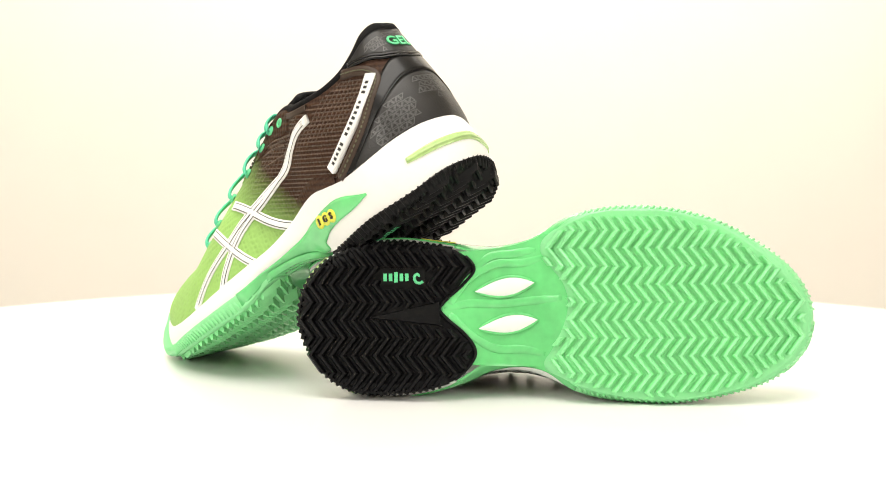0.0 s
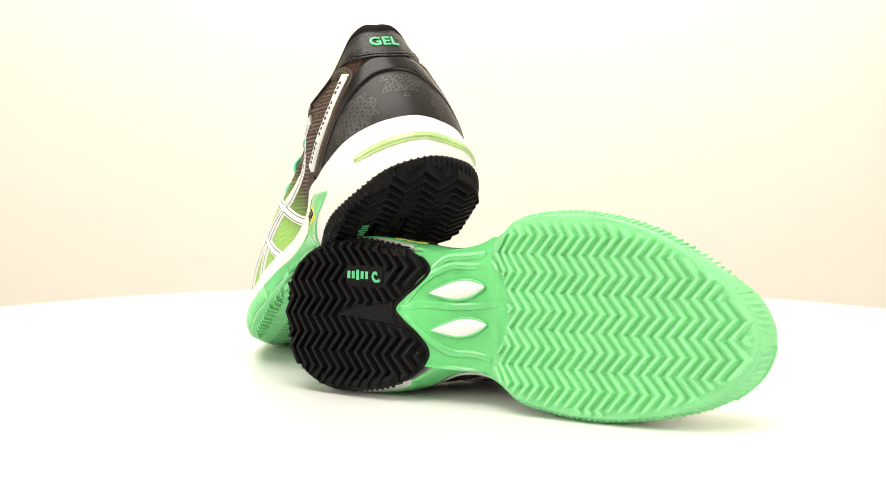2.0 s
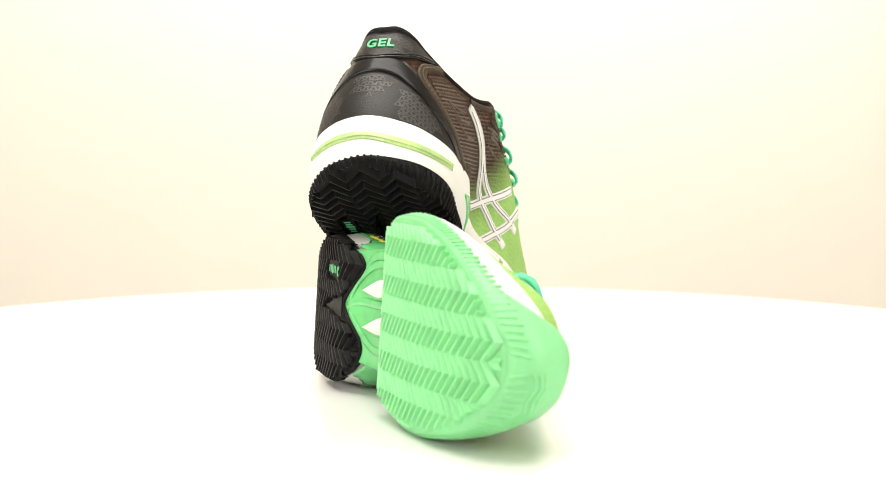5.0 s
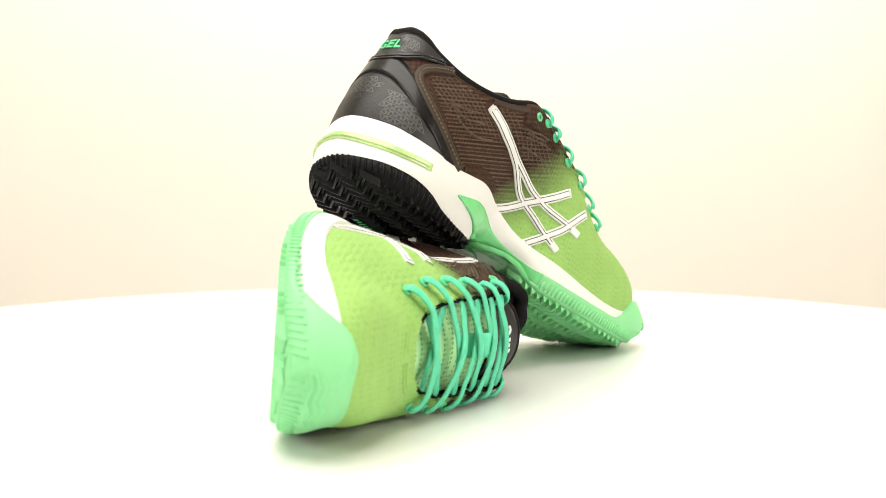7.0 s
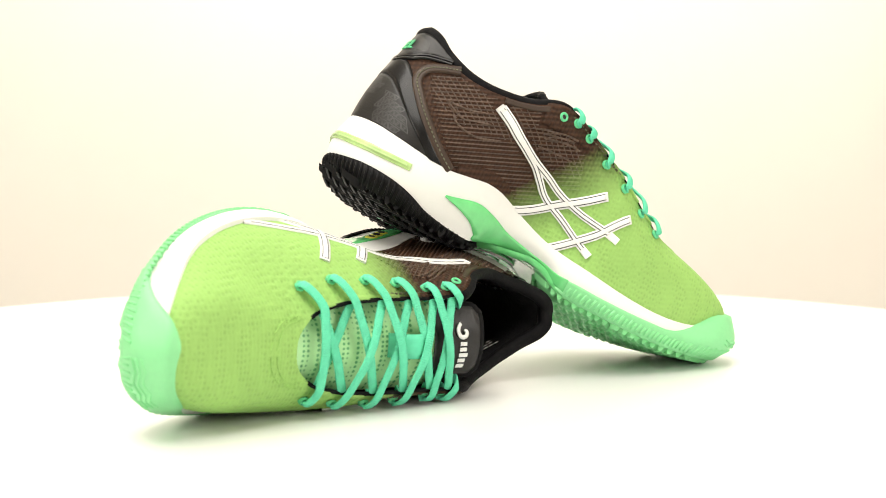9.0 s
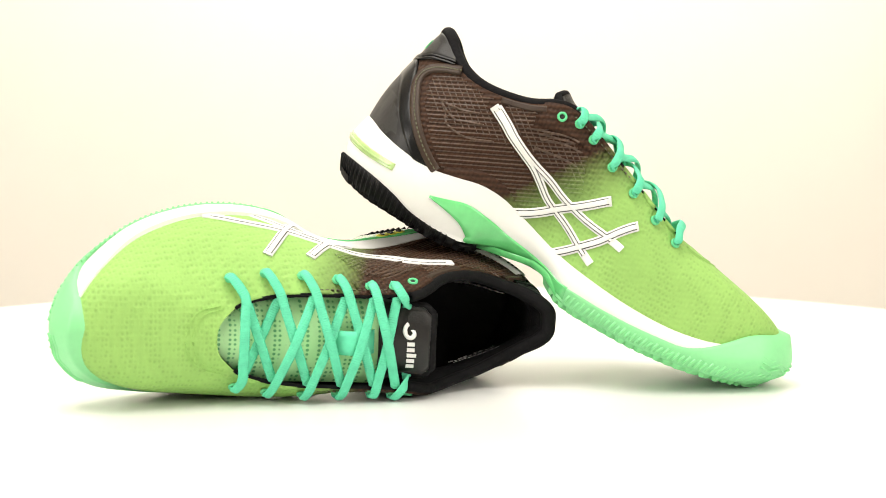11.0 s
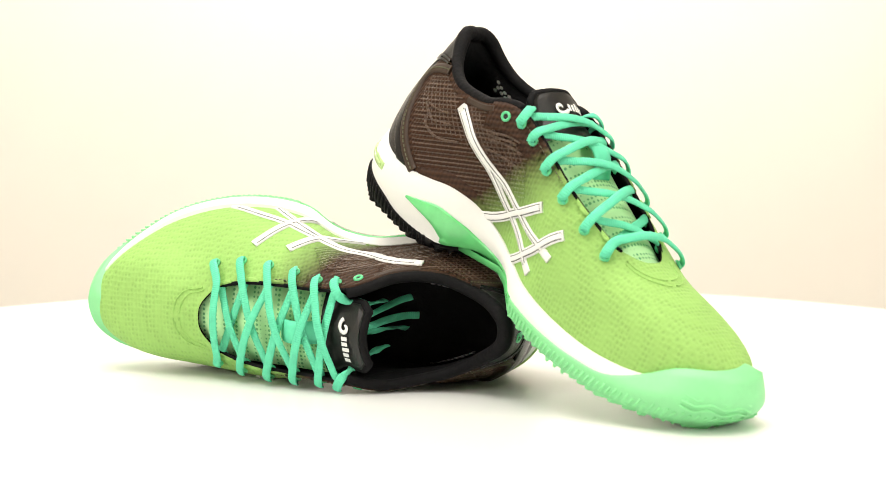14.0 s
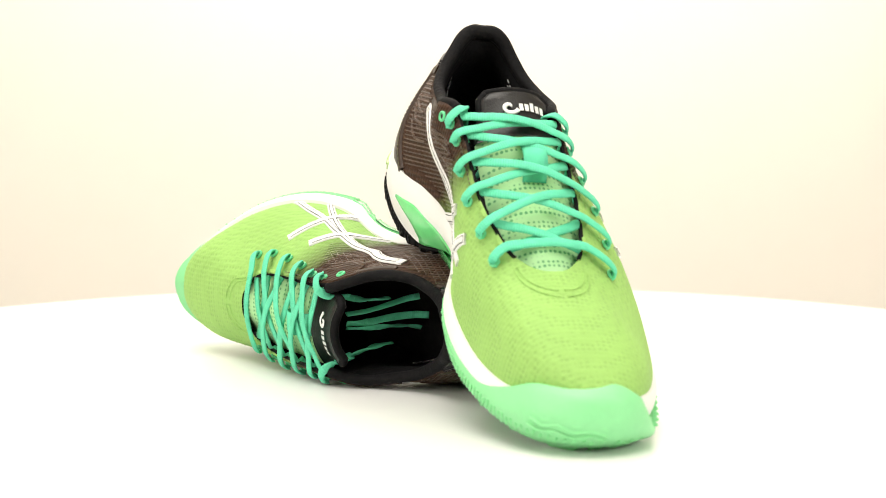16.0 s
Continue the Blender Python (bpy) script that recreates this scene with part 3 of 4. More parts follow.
def letters_on(surface, u, v, body, size, along_u, lift, flip=1.0):
    """Letters laid on a surface round one point; along_u: +1 or -1, the way the words run."""
    lv, lf = text_mesh(body, size, 0.0004)
    c = surface(np.array([u]), np.array([v]))[0]
    n = normal_of(surface, np.array([u]), np.array([v]))[0]
    if MIRROR[0] < 0:
        lv = lv * (-1, 1, 1)
        lf = [tuple(reversed(f)) for f in lf]
    d = surface(np.array([u + 0.01]), np.array([v]))[0] - surface(np.array([u - 0.01]), np.array([v]))[0]
    d = d / np.linalg.norm(d) * along_u
    up = np.cross(n, d)
    # bend the letters with the surface by sampling it along u
    per = np.linalg.norm(surface(np.array([u + 0.01]), np.array([v]))[0] - surface(np.array([u - 0.01]), np.array([v]))[0]) / 0.02
    uu = np.clip(u + along_u * lv[:, 0] / per, -1, 1)
    vv = np.full_like(uu, v)
    base = surface(uu, vv)
    nn = normal_of(surface, uu, vv)
    pts = base + up * lv[:, 1:2] + nn * (lift + lv[:, 2:3])
    return pts, lf


def pad_depth(u, v):
    """How far the lining lies inside the upper: padded round the ankle."""
    pad = spline(np.array([0, 0.3, 0.55, 0.75, 0.88, 0.95, 1.0]), np.array([0, 0.001, 0.004, 0.0062, 0.005, 0.002, -0.0022]), np.asarray(v, float))
    return -0.0035 - pad * smooth01(0.46, 0.38, np.abs(u)) + 0.0022 * smooth01(0.85, 1.0, v) * smooth01(0.38, 0.46, np.abs(u))


def shoe(name, label, mirror):
    MIRROR[0] = mirror
    WIDE[1], WIDE[-1], WIDE["toe"], WIDE["cut"], WIDE["lean"], WIDE["collar"] = (0.004, 0.0045, 0.0070, 0.45, 0.005, (0.2, 1.0)) if mirror > 0 else (0.0015, 0.0055, 0.0020, 1.0, 0.0, (0.2, 0.15))  # the lying shoe is pressed narrower
    e = new(name)
    tagged(e, label, "shoe", "pair of shoes")
    rnd = random.Random(5)
    # upper, with its lining and footbed
    nu, nv = 260, 22
    U, V = np.meshgrid(np.linspace(-1, 1, nu), np.linspace(0, 1, nv), indexing="ij")
    upper_ob = add(e, "upper", (upper(U, V).reshape(-1, 3), [tuple(reversed(x)) for x in grid_faces(nu, nv)]), "knit", "knitted upper, lime green toe fading to dark brown")
    n2, k2 = 180, 24
    U, V = np.meshgrid(np.linspace(-1, 1, n2), np.linspace(0.02, 1, k2), indexing="ij")
    inner = upper(U, V, pad_depth(U, V))
    f = grid_faces(n2, k2)
    for i in range(n2 // 2 - 1):
        f.append((i * k2, (i + 1) * k2, (n2 - 2 - i) * k2, (n2 - 1 - i) * k2))
    add(e, "lining", (inner.reshape(-1, 3), f), "lining", "black mesh lining")
    cu = np.linspace(-0.462, 0.462, 120)
    path = upper(cu, np.ones(120)) - normal_of(upper, cu, np.full(120, 0.985)) * 0.0028
    thick = 0.0032 + 0.0016 * np.exp(-(cu / 0.2)**2)
    v, f = tube_mesh(path, 1, 1, n=10)
    v = path.repeat(10, 0) + (v - path.repeat(10, 0)) * thick.repeat(10)[:, None]
    add(e, "collar", (v, f), "lining", "padded black collar")
    # perforations of the lining
    pv, pf = [], []
    for side in (-1, 1):
        for r in range(3):
            for k in range(9):
                if r == 2 and k % 3 == 1:
                    continue
                u, vv = side * (0.175 + 0.0125 * k + 0.005 * (r % 2)), 0.915 - 0.036 * r - 0.007 * k + rnd.uniform(-0.004, 0.004)
                c = upper(np.array([u]), np.array([vv]), pad_depth(np.array([u]), np.array([vv])) - 0.0022)[0]
                n = -normal_of(upper, np.array([u]), np.array([vv]))[0]
                a = np.cross(n, (0, 0, 1.0))
                a /= np.linalg.norm(a)
                b = np.cross(n, a)
                i0 = len(pv)
                pv += [c + (a * math.cos(t) * 1.2 + b * math.sin(t)) * 0.0014 for t in [q * math.pi / 3 for q in range(6)]]
                pf.append(tuple(range(i0, i0 + 6)))
    tagged(add(e, "perforation", (np.array(pv), pf), "white_print", "white perforation dots"), kind="stuff")
    # midsole
    mv = 12
    Um, Vm = np.meshgrid(np.linspace(-1, 1, nu), np.linspace(0, 1, mv), indexing="ij")
    f = [tuple(reversed(x)) for x in grid_faces(nu, mv)]
    for i in range(nu // 2 - 1):
        f.append((i * mv, (i + 1) * mv, (nu - 2 - i) * mv, (nu - 1 - i) * mv))
    wall = midsole(Um, Vm)
    base = nu * mv
    for i in range(nu - 1):
        f.append((base + i, base + nu + i, base + nu + i + 1, base + i + 1))
    lip = midsole(np.linspace(-1, 1, nu), np.ones(nu), np.full(nu, -0.0042)) + np.array([0, 0, 0.0004])
    mid = add(e, "midsole", (np.concatenate([wall.reshape(-1, 3), wall[:, -1], lip]), f), "white_foam", "white foam midsole")
    add(mid, "gel_window", patch_on(midsole, [(-0.172, 0.57), (-0.1, 0.47), (-0.03, 0.41), (0.03, 0.40), (0.08, 0.43), (0.112, 0.47)],
                                    [(-0.172, 0.71), (-0.1, 0.63), (-0.03, 0.58), (0.03, 0.57), (0.08, 0.58), (0.112, 0.57)], 0.0006, 50), "gel", "translucent yellow-green gel window")
    add(mid, "gel_ridge", strip_on(midsole, [(-0.165, 0.63), (-0.1, 0.54), (-0.03, 0.49), (0.03, 0.48), (0.08, 0.50), (0.11, 0.52)], 0.0011, 0.0013, 50), "gel")
    # arch: green plastic shank, under the sole and up both sides
    add(e, "shank", slab(-0.0385, 0.0500, lambda y: np.maximum(heel_front(y) - 0.0008, enter_x(y)), lambda y: np.maximum(fore_rear(y), enter_x(y)) + 0.004, 0.0003, 0.004, 60), "green_plastic", "glossy green plastic shank")
    for y0, x0, x1, hh in ((0.0188, 0.106, 0.1405, 0.0054), (-0.0030, 0.108, 0.1425, 0.0052)):
        s = np.linspace(0, 1, 18)
        xs, hw = x0 + (x1 - x0) * s, hh * np.sin(np.pi * s)**0.85 * (0.85 + 0.3 * s)
        mid_y = y0 + 0.14 * (xs - (x0 + x1) / 2)
        rows = [np.stack([xs, mid_y + hw * k, z_bottom(xs) - 0.0012 - 0.0011 * (1 - abs(k)**3)], -1) for k in (-1, -0.6, 0, 0.6, 1)]
        add(e, "shank_window", (np.stack(rows, 1).reshape(-1, 3), grid_faces(18, 5)), "white_foam", "white lens-shaped window")
        rim = np.concatenate([np.stack([xs, mid_y + hw * 1.06, z_bottom(xs) - 0.0010], -1), np.stack([xs, mid_y - hw * 1.06, z_bottom(xs) - 0.0010], -1)[::-1][1:-1]])
        add(e, "window_rim", tube_mesh(rim, 0.0009, 0.0006, n=6, close=True), "green_plastic")
    for way in ([(0.0885, 0.0068), (0.102, 0.0095), (0.120, 0.0090), (0.138, 0.0105), (0.157, 0.0125)], [(0.091, 0.0095), (0.103, 0.0245), (0.118, 0.0325), (0.134, 0.0330), (0.146, 0.0360)],
                [(0.091, 0.0030), (0.104, -0.0095), (0.118, -0.0175), (0.133, -0.0180), (0.147, -0.0205)], [(0.104, 0.0275), (0.114, 0.0365), (0.128, 0.0385), (0.141, 0.0405)]):
        p = dense([(x, y, 0) for x, y in way], 26)
        p[:, 2] = z_bottom(p[:, 0]) + 0.0004 - 0.0009 * np.sin(np.pi * np.linspace(0, 1, 26))
        add(e, "shank_rib", tube_mesh(p, 0.0026, 0.0008, n=10), "green_plastic")
    add(e, "shank_wing", patch_on(midsole, [(-0.248, 0.50), (-0.285, 0.40), (-0.316, 0.28), (-0.336, 0.13), (-0.352, 0.0), (-0.45, 0.0), (-0.55, 0.0)],
                                  [(-0.248, 0.54), (-0.309, 0.63), (-0.369, 0.51), (-0.435, 0.32), (-0.492, 0.24), (-0.55, 0.40)], 0.0009, 40), "green_plastic", "green plastic wing on the arch")
    add(e, "shank_wing", patch_on(midsole, [(0.194, 0.46), (0.227, 0.405), (0.285, 0.36), (0.33, 0.20), (0.352, 0.0), (0.45, 0.0), (0.55, 0.0)],
                                  [(0.194, 0.50), (0.259, 0.73), (0.332, 0.60), (0.396, 0.43), (0.481, 0.32), (0.55, 0.42)], 0.0009, 40), "green_plastic", "green plastic wing on the arch")
    for k in range(3):
        u = 0.282 + 0.0185 * k
        bv, bf = disc_ring(midsole(np.array([u]), np.array([0.515]))[0] + normal_of(midsole, np.array([u]), np.array([0.515]))[0] * 0.0008, normal_of(midsole, np.array([u]), np.array([0.515]))[0], 0.0001, 0.0042, 0.0005)
        add(e, "badge", (bv, bf), "badge", "yellow round badge")
        add(e, "badge_letter", letters_on(midsole, u, 0.515, "SGI"[k] if mirror > 0 else "SGI"[k], 0.0058, -1, 0.0016), "black_line", "", False)
    # black rubber under the heel
    heel = add(e, "heel_outsole", slab(-0.0415, 0.044, lambda y: outline_x(y, 0.0, 0.115, False), lambda y: np.minimum(heel_front(y), outline_x(y, 0.0, 0.115, True)), 0.0004, 0.0045), "black_rubber", "black rubber heel outsole")

    uu = np.linspace(-0.325, 0.33, 120)
    pxy = outline(uu)[0][:, 0]
    zb, ze = z_bottom(pxy) + 0.002, z_edge(pxy)
    med = spline(np.array([-5, 0, 10, 21, 34, 46, 58, 92, 110]) * MM, np.array([14, 14, 14, 13, 11, 8, 4, 2, 5]) * MM, pxy)
    lat = spline(np.array([-5, 0, 3, 11, 18, 28, 50, 92, 110]) * MM, np.array([13, 12.5, 11.5, 8.5, 6, 4.5, 4, 2.2, 5]) * MM, pxy)
    edge = np.maximum(med + (lat - med) * smooth01(-0.03, 0.03, uu), z_bottom(pxy) + 0.0024)
    top = (edge - zb) / (ze - zb)
    g = [midsole(uu, np.full(120, -0.11), np.full(120, -0.005)), midsole(uu, np.full(120, -0.10), np.full(120, 0.0004)),
         midsole(uu, top * 0.5, np.full(120, 0.0010)), midsole(uu, top, np.full(120, 0.0007)), midsole(uu, top, np.full(120, -0.002))]
    add(heel, "heel_foxing", (np.stack(g, 1).reshape(-1, 3), [tuple(reversed(q)) for q in grid_faces(120, 5)]), "black_rubber", "black rubber edge round the heel")

    for k in range(3, 117, 2):
        u3 = np.full(3, uu[k]) + np.array([0, 0.0012, 0.0030])
        lev = np.array([-0.13, 0.35 * top[k], 0.92 * top[k]])
        add(heel, "heel_lug", tube_mesh(midsole(u3, lev, np.array([-0.0006, 0.0012, 0.0006])), 0.0011, 0.0011, n=6), "black_rubber")

    def keep_heel(x, y):
        wedge = (x > 0.043) & (np.abs(y - 0.0035) < 0.0070 * np.clip((x - 0.043) / 0.045, 0, 1))
        logo = (x > 0.051) & (x < 0.078) & (np.abs(y - 0.0255) < 0.0050)
        return (x < heel_front(y) - 0.0015) & (x > -0.002) & ~wedge & ~logo

    tread(heel, "tread_rib", M["black_rubber"], -0.008, 0.118, 0.0066, keep_heel, 0.0056, 0.0038, -0.0012)
    yy = np.linspace(-0.035, 0.037, 60)
    xx = heel_front(yy) - 0.0006
    add(heel, "heel_rim", tube_mesh(np.stack([xx, yy, z_bottom(xx) - 0.0004], -1), 0.0011, 0.0014, n=8), "black_rubber")
    wv = np.array([(0.045, 0.0015, 0), (0.0855, 0.0105, 0), (0.0860, -0.0025, 0), (0.042, 0.0013, 0), (0.0862, 0.0125, 0), (0.0890, -0.0045, 0)])
    wv[:, 2] = z_bottom(wv[:, 0]) + np.array([-0.0022, -0.0024, -0.0024, 0.0005, 0.0005, 0.0005])
    add(heel, "smooth_wedge", (wv, [(0, 1, 2), (0, 3, 4, 1), (1, 4, 5, 2), (2, 5, 3, 0)]), "black_rubber", "", False)
    lo, hi = (0.0515, 0.0208), (0.0775, 0.0302)
    bz = z_bottom(np.array([0.06]))[0]
    bv = np.array([(x, y, bz - h) for h in (0.0, 0.0016) for x, y in ((lo[0], lo[1]), (hi[0], lo[1]), (hi[0], hi[1]), (lo[0], hi[1]))])
    bf = [(4, 7, 6, 5), (0, 1, 5, 4), (1, 2, 6, 5), (2, 3, 7, 6), (3, 0, 4, 7)]
    plate = add(heel, "logo_plate", (bv, [tuple(reversed(q)) for q in bf]), "black_rubber", "", False)
    lv, lf = [], []
    for k in range(5):
        x = 0.0528 + 0.0032 * k
        hgt = (0.0044, 0.0044, 0.0060, 0.0044, 0.0044)[k]
        i0 = len(lv)
        lv += [(x + dx * 0.0021, 0.0252 + dy * hgt / 2, bz - 0.0023) for dx, dy in ((0, -1), (1, -1), (1, 1), (0, 1))]
        lf.append((i0 + 3, i0 + 2, i0 + 1, i0))
    add(plate, "lettering", (np.array(lv), lf), "print_green", "green lettering as bars", False)
    t = np.linspace(0.3, 5.6, 26)
    sp = np.stack([0.0732 + 0.00066 * t * np.cos(t), 0.0255 + 0.00078 * t * np.sin(t), np.full(26, bz - 0.0021)], -1)
    add(plate, "emblem", tube_mesh(sp, 0.0009, 0.0004, n=6), "print_green")
    # green rubber under the forefoot and round the toe
    fore = add(e, "forefoot_outsole", slab(-0.0462, 0.0632, lambda y: np.maximum(fore_rear(y), outline_x(y, 0.125, 0.3005, False)), lambda y: outline_x(y, 0.125, 0.3005, True), 0.0004, 0.004, 60, 40), "green_rubber", "green rubber forefoot outsole")
    tread(fore, "tread_rib", M["green_tread"], 0.128, 0.312, 0.0063, lambda x, y: (x > fore_rear(y) + 0.001) & (x < 0.2965), 0.0053, 0.0034, 0.0018)
    uu = np.r_[np.linspace(-0.505, -1.0, 90), np.linspace(0.999, 0.495, 90)]
    way = np.r_[np.linspace(-0.465, 0, 90), np.linspace(0.001, 0.465, 90)]
    pxy = outline(uu)[0][:, 0]
    zr = z_rubber(pxy, smooth01(-0.035, 0.035, way))
    zb, ze = z_bottom(pxy) + 0.002, z_edge(pxy)
    top = (zr - zb) / (ze - zb)
    s = np.linspace(0, 1, 9)
    vv = -0.10 + (top[:, None] + 0.10) * s
    outw = 0.0007 + (WIDE["toe"] * np.sin(0.92 * np.pi * s) + 0.0004)[None, :] * smooth01(0.252, 0.29, pxy)[:, None]
    g = midsole(np.broadcast_to(uu[:, None], vv.shape), vv, outw)
    lip = midsole(uu, top - 0.03, np.full(180, -0.004) - 0.008 * smooth01(0.25, 0.28, pxy))
    tuck = midsole(uu, vv[:, 0], np.full(180, -0.006))
    g = np.concatenate([tuck[:, None], g, lip[:, None]], 1)
    add(fore, "rubber_foxing", (g.reshape(-1, 3), grid_faces(180, 11)), "green_rubber", "green rubber wrapped up round the toe")
    # lugs that wrap up the side of the rubber
    for side in (-1, 1):
        for k in range(44):
            u0 = side * (0.555 + 0.0100 * k)
            uu = u0 + side * np.array([0.0, 0.0016, 0.0050])
            lev = np.array([-0.06, 0.08, 0.22 + 0.05 * (k % 2) + 0.08 * k / 44])
            x_ = outline(uu)[0][:, 0]
            swell = 0.0009 + (WIDE["toe"] * np.sin(0.92 * np.pi * np.clip(lev, 0, 1)) + 0.0004) * smooth01(0.252, 0.29, x_)
            add(fore, "side_lug", tube_mesh(midsole(uu, lev, swell), 0.0008, 0.0008, n=6), "green_tread")
    for k in range(3):
        uu = np.linspace(-0.90, -0.992, 16)
        pxy = outline(uu)[0][:, 0]
        tri = 0.10 * np.abs(np.mod(np.arange(16) / 3.0, 2) - 1)
        lev = 0.42 + 0.13 * k + tri
        g = midsole(uu, lev, np.full(16, 0.0012) + WIDE["toe"] * np.sin(0.92 * np.pi * np.clip(lev, 0, 1)))
        add(fore, "toe_rib", tube_mesh(g, 0.0006, 0.0006, n=6), "green_tread")
    # heel: leather counter, glossy trim, tab
    add(e, "heel_counter", patch_on(upper, [(u, 0.0) for u, _ in COUNTER_ARC], COUNTER_ARC, 0.0010, 60, 12), "leather", "black synthetic leather heel counter")
    add(e, "heel_trim", patch_on(upper, [(u, v - 0.012) for u, v in COUNTER_ARC], TRIM_ARC, 0.0015, 70, 6), "gloss", "glossy black heel trim")
    half = [(0.162, 0.975), (0.145, 0.935), (0.12, 0.865), (0.09, 0.785), (0.065, 0.73), (0.03, 0.70)]
    low = [(-u, v) for u, v in half] + [(0, 0.69)] + half[::-1]
    add(e, "heel_tab", patch_on(upper, low, [(u, 0.985 - 0.02 * (1 - abs(u) / 0.162)) for u, _ in low], 0.0012, 60, 10), "leather", "black leather heel tab")
    for drop, wide in ((0.006, 0.0014), (0.034, 0.0011)):
        add(e, "heel_crease", strip_on(upper, [(u * 1.03, v - drop) for u, v in low], wide, 0.0020, 60), "gloss")
    add(e, "heel_letters", letters_on(upper, 0.0, 0.825, "GEL", 0.0098, -1, 0.0017), "print_green", "green raised letters", False)
    # triangle print on the counter and the tab
    pv, pf = [], []
    for uc, vc, nr, nc in ((0.0, 0.36, 4, 5), (-0.10, 0.20, 6, 6), (0.10, 0.20, 6, 6), (0.0, 0.93, 1, 7), (0.0, 0.75, 1, 5), (-0.075, 0.86, 5, 4), (0.075, 0.86, 5, 4)):
        for r in range(nr):
            for c in range(nc):
                for up_ in (0, 1):
                    u = uc + (c - nc / 2 + 0.5 * (r % 2) + 0.5 * up_) * 0.0150
                    v = vc + (r - nr / 2) * 0.056
                    if uc == 0.0 and vc < 0.5 and abs(u) > 0.045:
                        continue
                    if nr > 2 and ((c + 0.5 * up_ - nc / 2) / (nc / 2))**2 + ((r - nr / 2) / (nr / 2))**2 > 1.0:
                        continue
                    sgn = 1 if up_ else -1
                    tri = [(u - 0.0066, v - sgn * 0.0245), (u + 0.0066, v - sgn * 0.0245), (u, v + sgn * 0.0255)]
                    tu, tv = np.array([q[0] for q in tri]), np.array([q[1] for q in tri])
                    arc = np.interp(u, [q[0] for q in COUNTER_ARC], [q[1] for q in COUNTER_ARC])
                    if vc < 0.5 and tv.max() > arc - 0.02:
                        continue
                    if vc > 0.5 and (tv.min() < np.interp(abs(u), [0, 0.03, 0.065, 0.09, 0.12, 0.162], [0.70, 0.71, 0.74, 0.795, 0.875, 0.985]) + 0.01 or tv.max() > 0.955):
                        continue
                    cu_, cv_ = tu.mean(), tv.mean()
                    tu, tv = np.r_[tu, cu_ + (tu - cu_) * 0.62], np.r_[tv, cv_ + (tv - cv_) * 0.62]
                    g = upper(tu, tv, np.full(6, 0.00145 if vc > 0.5 else 0.00125))
                    i0 = len(pv)
                    pv += list(g)
                    for a_, b_ in ((0, 1), (1, 2), (2, 0)):
                        q = (i0 + a_, i0 + b_, i0 + b_ + 3, i0 + a_ + 3)
                        pf.append(q if sgn < 0 else q[::-1])
    tagged(add(e, "triangle_print", (np.array(pv), pf), "pattern", "grey triangle print", False), kind="stuff")
    # seams, side label, stripes
    for side in (-1, 1):
        edge = sorted([q for q in TRIM_ARC if q[0] * side >= 0.09], key=lambda q: abs(q[0]))
        shifted = [(side * 0.190, 0.965), (side * 0.145, 0.82), (side * 0.117, 0.69)] + [(u + side * 0.012, v) for u, v in edge]
        add(e, "seam_band", strip_on(upper, shifted, 0.006, 0.0016, 40), "brown", "dark brown bonded seam band")
        q = dense(shifted, 40)
        dv, df = [], []
        for k in range(0, 39):
            g, fc = strip_on(upper, [tuple(q[k]), tuple(q[k] * 0.45 + q[k + 1] * 0.55)], 0.0007, 0.0021, 2)
            df += [tuple(i + len(dv) for i in x) for x in fc]
            dv += list(g)
        add(e, "stitching", (np.array(dv), df), "thread", "olive stitching", False)
        top_e = [(side * a, b) for a, b in ((0.30, 0.93), (0.33, 0.935), (0.36, 0.935), (0.40, 0.93))]
        add(e, "collar_band", strip_on(upper, top_e, 0.0036, 0.0009, 30), "brown")
        low_e = [(side * a, b) for a, b in ((0.25, 0.05), (0.30, 0.07), (0.35, 0.06), (0.40, 0.02))]
        add(e, "foxing_band", strip_on(upper, low_e, (0.010, 0.016, 0.014, 0.006), 0.0007, 30), "knit")
        add(e, "eyestay", patch_on(upper, [(side * a, b) for a, b in ((0.39, 0.80), (0.43, 0.77), (0.47, 0.78), (0.51, 0.80), (0.545, 0.83))],
                                   [(side * a, b) for a, b in ((0.39, 0.99), (0.43, 0.992), (0.47, 0.992), (0.51, 0.992), (0.545, 0.992))], 0.0009, 30), "knit", "smooth brown eyelet panel")
        # stripes
        for path, wide in zip(STRIPES[side], (LONG, LONG, np.full(5, 0.0062), np.full(5, 0.0060))):
            add(e, "stripe", strip_on(upper, path, wide, 0.0011, 36), "white_print", "white printed side stripe")
            inner_path = dense(path, 30)[1:-1]
            add(e, "stripe_line", strip_on(upper, [tuple(x) for x in inner_path], wide - 0.0021, 0.00125, 36), "black_line")
            add(e, "stripe_core", strip_on(upper, [tuple(x) for x in inner_path], wide - 0.0031, 0.0014, 36), "white_print")
        # raised ridges of the quarter panel
        for way in QUARTER_RIDGES:
            if side > 0 and way[0][0] < 0.3:
                continue
            add(e, "quarter_ridge", strip_on(upper, [(side * a, b) for a, b in way], 0.0011, 0.0011, 14), "rib")
        # raised ribs of the heel mesh: one family lies level in the leaning shoe, one crosses it near the collar
        printed = np.concatenate([upper(*dense(path, 60).T) for path in STRIPES[side]])
